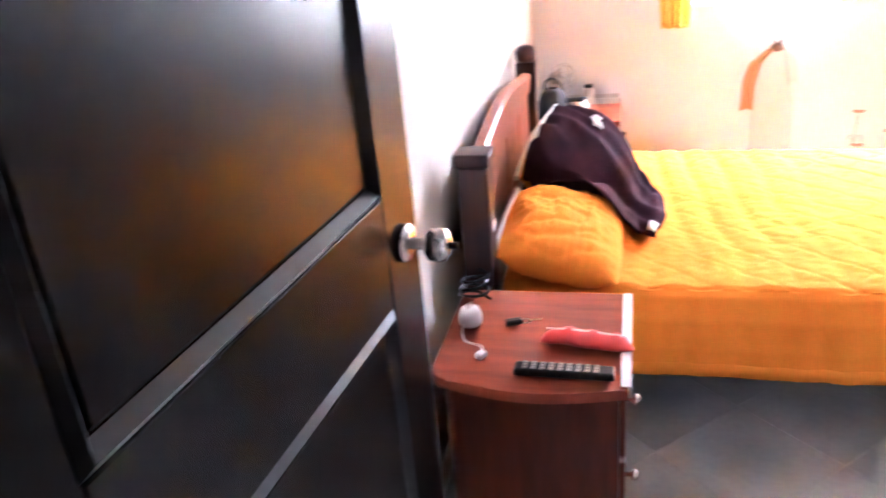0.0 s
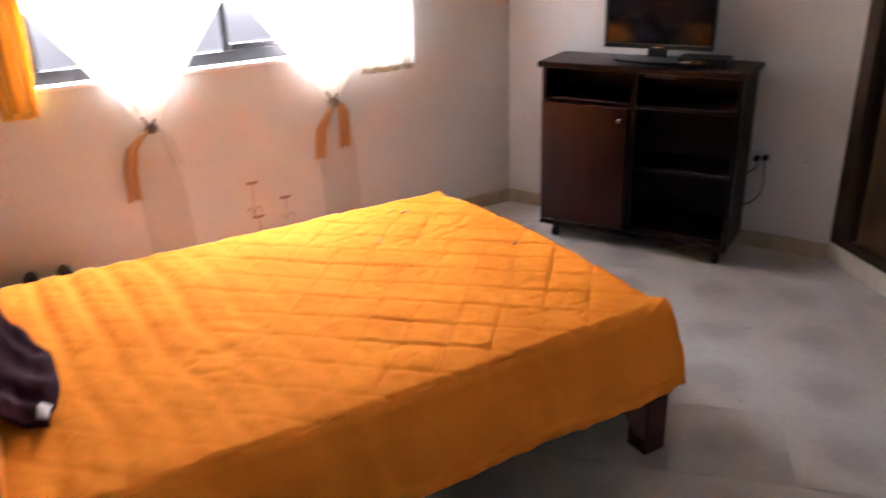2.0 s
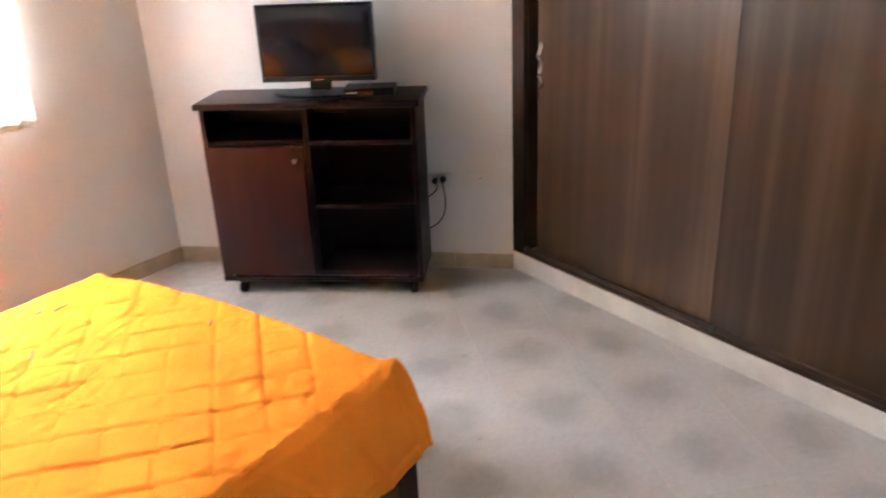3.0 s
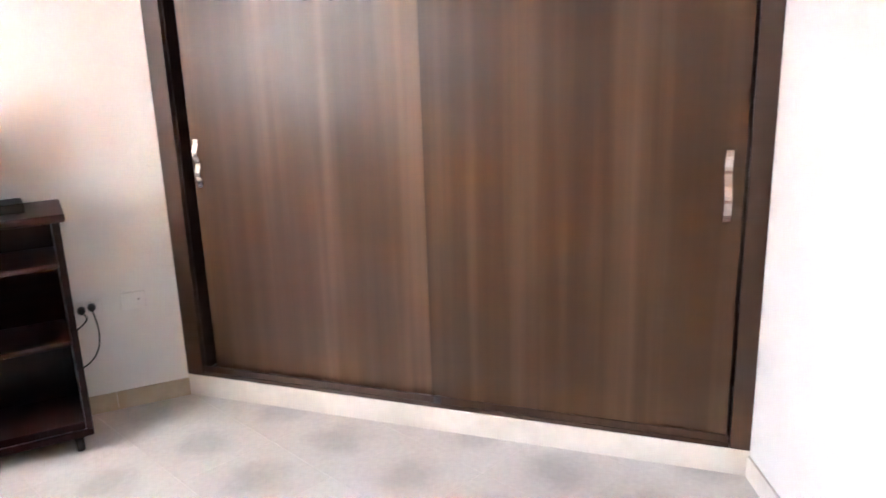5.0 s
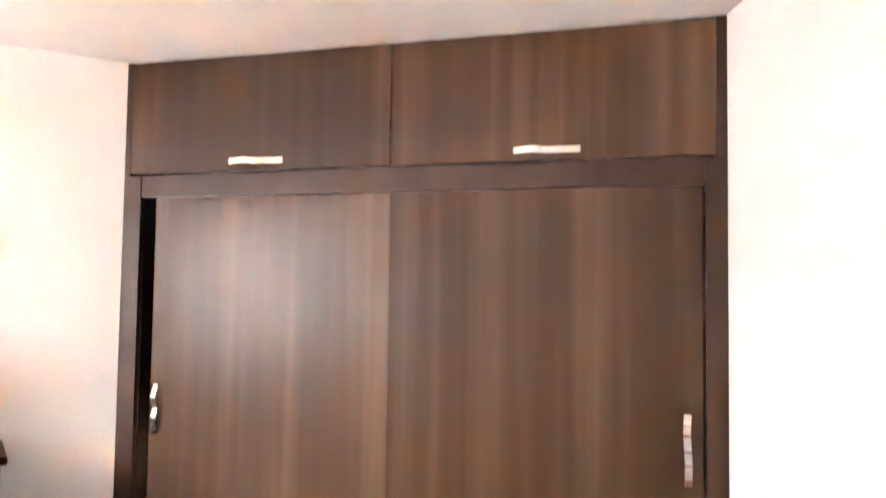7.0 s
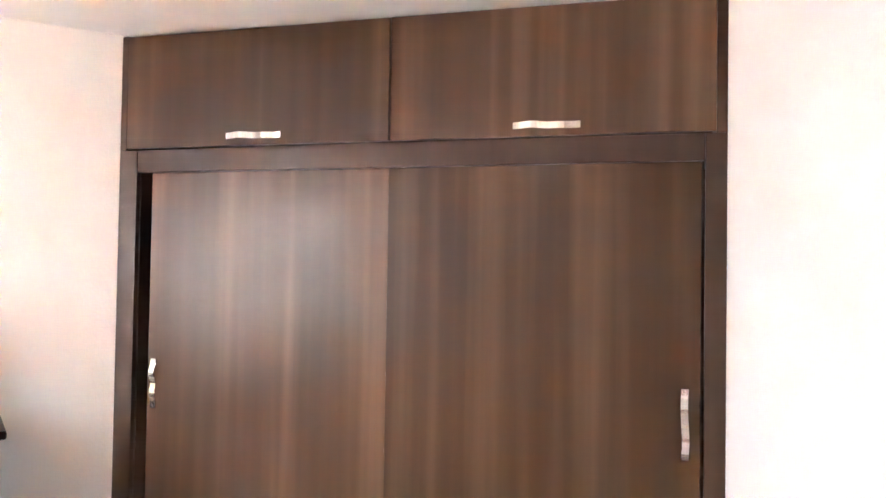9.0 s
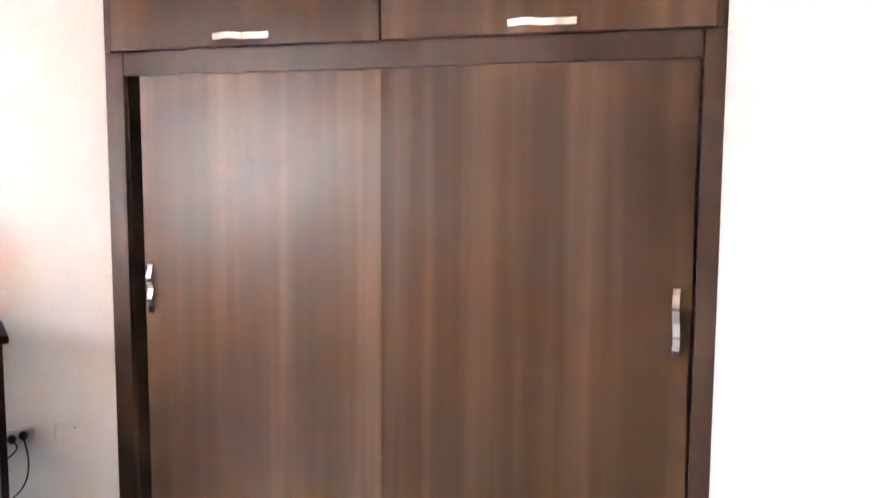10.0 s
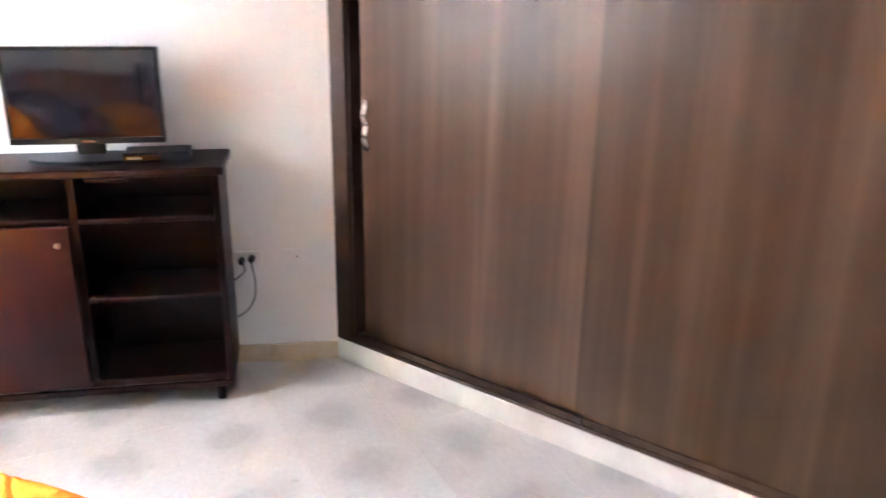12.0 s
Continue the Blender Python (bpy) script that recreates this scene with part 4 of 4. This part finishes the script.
    for x0, x1, y0, y1 in ((-0.15, 0.15, -0.055, -0.049), (-0.15, 0.15, 0.049, 0.055), (-0.15, -0.144, -0.0485, 0.0485), (0.144, 0.15, -0.0485, 0.0485)):
        part("tray_rim", box(x0, x1, y0, y1, 0.0062, 0.030, 0.002), M_CREAM, b)
    j = thing("lotion_jar", pose(-2.965, 3.705, z2 + 0.0065), "short pale jar with a dark lid", "jar")
    part("jar_body", lathe([(0.026, 0.0), (0.031, 0.004), (0.031, 0.066), (0.022, 0.074)], "Z", 20), M_CREAM, j, "", True)
    part("lid", lathe([(0.024, 0.0745), (0.025, 0.086), (0.020, 0.090)], "Z", 20), M_BLACK, j, "dark lid", True)
    n = thing("soft_pouch", pose(-3.005, 3.46, z2, 0, 0, -20), "slumped pale pouch with a dark flap", "pouch")
    part("pouch_body", lathe([(0.050, 0.0), (0.062, 0.012), (0.058, 0.045), (0.040, 0.070), (0.012, 0.078)], "Z", 20), M_CREAM, n, "", True)
    part("flap", sheet(10, 8, lambda u, v: (-0.07 + 0.11 * u, -0.035 + 0.06 * v, 0.080 + 0.014 * u - 0.05 * (v - 0.5) ** 2), 0.008), M_RUBBER, n, "dark flap", True)
    h = thing("black_bag", pose(-3.130, 3.40, z2, 0, 0, 15), "soft black bag slumped on the corner table", "bag")
    part("bag_body", sheet(28, 14, lambda u, v: ((0.075 + 0.012 * noise.noise(Vector((math.cos(6.2832 * u) * 2, math.sin(6.2832 * u) * 2, v * 3)))) * math.cos(6.2832 * u) * math.sqrt(max(0.0, 1 - (0.96 * v) ** 3)), (0.070 + 0.012 * noise.noise(Vector((math.cos(6.2832 * u) * 2, math.sin(6.2832 * u) * 2, v * 3 + 5)))) * math.sin(6.2832 * u) * math.sqrt(max(0.0, 1 - (0.96 * v) ** 3)), 0.155 * v), 0.003), M_RUBBER, h, "", True)
    part("strap", tube([(-0.03, 0, 0.135), (-0.045, 0.01, 0.18), (0.0, 0.02, 0.205), (0.045, 0.01, 0.175), (0.06, 0, 0.11), (0.10, -0.01, 0.03)], 0.006), M_RUBBER, h)
    s = thing("light_switch", pose(ROOM_W, 3.16, 0.90), "white switch plate on the wall by the headboard", "switch")
    part("plate", box(0.0, 0.010, -0.035, 0.035, -0.055, 0.055, 0.003), M_WHITE, s)
    part("rocker", box(0.010, 0.016, -0.012, 0.012, -0.022, 0.022, 0.002), M_WHITE, s)


build_bedside_things()

# ---- shoes against the window wall ----
def build_shoe(m):
    s = thing("shoe", m, "dark slip-on shoe standing against the wall", "shoe", "pair of dark shoes")
    def ring(u, k):
        w = 0.030 + 0.016 * math.sin(math.pi * min(1, u * 1.05)) + 0.008 * u
        return w * (1 - max(0, u - 0.85) * 3.0)
    bm = bmesh.new()
    rows = []
    for i in range(15):
        u = i / 14
        w = ring(u, 0)
        h = 0.030 + 0.072 * math.sin(math.pi * (0.22 + 0.70 * u))
        rows.append([bm.verts.new((w * math.cos(a), -0.13 + 0.26 * u, 0.016 + h * max(0, math.sin(a)) ** 0.8)) for a in (math.pi * k / 12 for k in range(13))])
    for a, b in zip(rows, rows[1:]):
        for k in range(12):
            bm.faces.new((a[k], a[k + 1], b[k + 1], b[k]))
        bm.faces.new((a[0], b[0], b[12], a[12]))
    bm.faces.new(rows[0])
    bm.faces.new(rows[-1][::-1])
    bmesh.ops.recalc_face_normals(bm, faces=bm.faces[:])
    part("upper", bm, M_RUBBER, s, "", True)
    part("sole", prism([(0.052 * math.cos(a) * (1 if math.sin(a) > 0 else 0.8), 0.135 * math.sin(a)) for a in (2 * math.pi * k / 24 for k in range(24))], 0.0, 0.018, 0.003), M_BLACK, s)


def build_shoe_rack():
    r = thing("shoe_box", pose(-2.56, 3.74, 0), "low dark shoe stand against the wall", "shoe stand")
    part("shelf", box(-0.20, 0.20, -0.10, 0.10, 0.105, 0.125, 0.003), M_BEDDARK, r)
    for x in (-0.19, 0.17):
        for y in (-0.09, 0.07):
            part("leg", box(x, x + 0.02, y, y + 0.02, 0.0, 0.1045, 0.002), M_BEDDARK, r)


build_shoe_rack()
for x, a in ((-2.645, 178), (-2.50, 183)):
    build_shoe(pose(x, 3.72, 0.1255, 0, 0, a))

# ---- curtains ----
def build_curtains():
    rod = thing("curtain_rod", pose(0, 0, 0), "thin dark curtain rod above the window", "curtain rod")
    part("rod", tube([(-2.75, 3.80, 2.24), (-1.55, 3.80, 2.24), (-0.50, 3.80, 2.24)], 0.010), M_FRAME, rod)
    for x in (-2.70, -1.55, -0.55):
        part("bracket", box(x - 0.01, x + 0.01, 3.805, 3.86, 2.228, 2.25, 0.002), M_FRAME, rod)

    def hanging(name, x0, x1, zb, mat, label, folds, pinch=0.0):
        c = thing(name, pose(0, 0, 0), label, "curtain", "curtains at the window")
        def where(u, v):
            z = zb + (2.245 - zb) * v
            mid = (x0 + x1) / 2
            k = 1 - pinch * (1 - v) ** 3
            x = mid + (x0 + (x1 - x0) * u - mid) * k
            return (x, 3.805 + 0.016 * math.sin(2 * math.pi * folds * u + 1.5 * v) + 0.006 * noise.noise(Vector((x * 6, z * 2, 1))), z)
        part("drape", sheet(46, 40, where, 0.002), mat, c, "", True)
        part("hem", sheet(46, 2, lambda u, v: (where(u, 0)[0], where(u, 0)[1] - 0.003, zb - 0.002 + 0.028 * v), 0.003), mat, c, "", True)

    hanging("curtain", -2.625, -2.415, 0.915, M_YELLOW, "yellow curtain hanging straight beside the window", 2.5, 0.35)
    hanging("curtain", -0.93, -0.625, 0.905, M_SHEER, "pale sunlit curtain hanging straight beside the window", 4)

    def knotted(cx, kz, spread, label, tails):
        c = thing("knotted_curtain", pose(0, 0, 0), label, "curtain", "curtains at the window")
        def funnel(u, v):
            z = kz + (2.245 - kz) * v
            half = 0.014 + min(spread, 0.72 * (z - kz))
            lean = 0.03 * (1 - v)
            x = cx + (2 * u - 1) * half
            fold = 0.012 + 0.02 * min(1, v * 3)
            return (x, 3.80 + fold * math.sin(2 * math.pi * 4.5 * u + 2 * v) * min(1, 0.25 + v * 4) - lean * 0.4, z)
        part("gathered_cloth", sheet(60, 44, funnel, 0.002), M_SHEER, c, "sheer cloth glowing with daylight", True)
        part("knot", lathe([(0.010, kz - 0.022), (0.026, kz - 0.014), (0.030, kz), (0.024, kz + 0.014), (0.012, kz + 0.022)], "Z", 14, (cx, 3.788, 0)), M_KNOT, c, "dark tie cord", True)
        for side, rise in ((-0.036, 0.062), (0.020, 0.045)):
            part("bow_ear", tube([(cx, 3.785, kz + 0.008), (cx + side * 0.5, 3.778, kz + rise * 0.45), (cx + side, 3.782, kz + rise)], 0.009, 8, 0.6), M_KNOT, c, "", True)
        for pts, w, mat in tails:
            P = [Vector((cx + p[0], 3.785 + p[2], kz + p[1])) for p in pts]
            def ribbon(u, v, P=P, w=w):
                q = v * (len(P) - 1)
                i = min(len(P) - 2, int(q))
                p = P[i].lerp(P[i + 1], q - i)
                k = w * (0.35 + 0.65 * min(1, v * 1.6))
                return (p.x + (u - 0.5) * k, p.y + 0.010 * math.sin(9 * u + 3 * v), p.z + 0.012 * math.sin(3.1 * u) * v)
            part("tail", sheet(12, 30, ribbon, 0.004), mat, c, "", True)

    knotted(-2.01, 0.795, 0.42, "sheer curtain tied in a knot below the sill", (
        ([(0, 0, 0), (-0.045, -0.02, -0.01), (-0.10, -0.08, 0.0), (-0.122, -0.18, 0.01), (-0.126, -0.335, 0.02)], 0.060, M_TAIL),
        ([(0, 0, 0), (0.045, -0.02, 0.0), (0.075, -0.08, 0.01), (0.095, -0.20, 0.02)], 0.050, M_GAUZE),
        ([(0, 0, 0.01), (-0.01, -0.10, 0.02), (0.0, -0.28, 0.03), (0.015, -0.66, 0.035)], 0.21, M_GAUZE)))
    knotted(-1.11, 0.790, 0.34, "sheer curtain tied in a knot below the sill, two ends hanging", (
        ([(0, 0, 0), (-0.03, -0.05, 0.0), (-0.075, -0.13, 0.01), (-0.095, -0.29, 0.02)], 0.052, M_TAIL),
        ([(0, 0, 0), (0.03, -0.01, -0.01), (0.050, -0.06, 0.0), (0.052, -0.25, 0.02)], 0.055, M_TAIL),
        ([(0, 0, 0.01), (0.01, -0.10, 0.02), (0.012, -0.28, 0.03), (0.015, -0.66, 0.035)], 0.20, M_GAUZE)))


build_curtains()

# ---- flower stencils low on the window wall ----
def build_decal(x, z, h, lean, label):
    """x, z: the flower's head; h: the stem's length below it."""
    d = thing("wall_flower", pose(x, ROOM_N - 0.002, z), label, "wall decoration", "flower stencils on the wall")
    part("stem", tube([(-lean, 0, -h), (-lean * 0.4, 0, -h * 0.5), (0, 0, 0)], 0.0026, 6), M_DECAL, d)
    for k, (px, pz, w, t) in enumerate(((0.0, 0.0, 0.030, 0.007), (-0.017, 0.007, 0.014, 0.005), (0.019, 0.006, 0.013, 0.005))):
        part("petal", sheet(8, 4, lambda u, v: (px + w * (2 * u - 1), -0.0005 * k, pz + t * (2 * v - 1) * math.sqrt(max(0.02, 1 - (2 * u - 1) ** 2))), 0.0015), M_DECAL, d)
    part("curl", tube([(-lean, 0, -h), (-lean + 0.022, 0, -h * 0.72), (-lean + 0.045, 0, -h * 0.80), (-lean + 0.040, 0, -h * 0.98)], 0.0022, 6), M_DECAL, d)
    part("curl", tube([(-lean, 0, -h * 0.95), (-lean - 0.018, 0, -h * 0.70), (-lean - 0.030, 0, -h * 0.88)], 0.0022, 6), M_DECAL, d)


build_decal(-1.565, 0.425, 0.17, 0.012, "brown stencilled flower with a thin stem")
build_decal(-1.400, 0.315, 0.12, 0.008, "short brown stencilled flower with a curl")
build_decal(-1.555, 0.240, 0.10, -0.010, "small brown stencilled flower near the floor")

# ---- floor tiles, laid diagonally ----
def clipped(points, plan):
    """The part of a convex polygon inside a convex plan given anticlockwise."""
    for a, b in zip(plan, plan[1:] + plan[:1]):
        side = lambda p: (b[0] - a[0]) * (p[1] - a[1]) - (b[1] - a[1]) * (p[0] - a[0])
        out = []
        for p, q in zip(points, points[1:] + points[:1]):
            sp, sq = side(p), side(q)
            if sp >= 0:
                out.append(p)
            if (sp >= 0) != (sq >= 0):
                f = sp / (sp - sq)
                out.append((p[0] + f * (q[0] - p[0]), p[1] + f * (q[1] - p[1])))
        points = out
        if len(points) < 3:
            return []
    return points


def lay_tiles():
    pitch, r = 0.385, (0.385 - 0.0009) / 2
    full = None
    c = math.sqrt(0.5)
    turned = [(c * (x - y), c * (x + y)) for x, y in ((r, r), (-r, r), (-r, -r), (r, -r))]
    for i in range(-14, 15):
        for j in range(-14, 15):
            x, y = 0.073 + c * (i - j) * pitch, 0.657 + c * (i + j) * pitch
            pts = [(x + a, y + b) for a, b in turned]
            for plan in (ROOM_PLAN, HALL_PLAN):
                cut = clipped(pts, plan)
                if len(cut) < 3:
                    continue
                whole = len(cut) == 4 and all(abs(p[0] - q[0]) + abs(p[1] - q[1]) < 1e-6 for p, q in zip(cut, pts))
                if whole and full is not None:
                    ob = new("tile", full)
                else:
                    ob = part("tile", prism([(p[0] - x, p[1] - y) for p in cut], -0.0019, 0.0, 0.0003 if whole else 0.0, 1), M_TILE)
                    if whole:
                        full = ob.data
                ob.location = (x, y, 0)
                ob.parent = floor


lay_tiles()
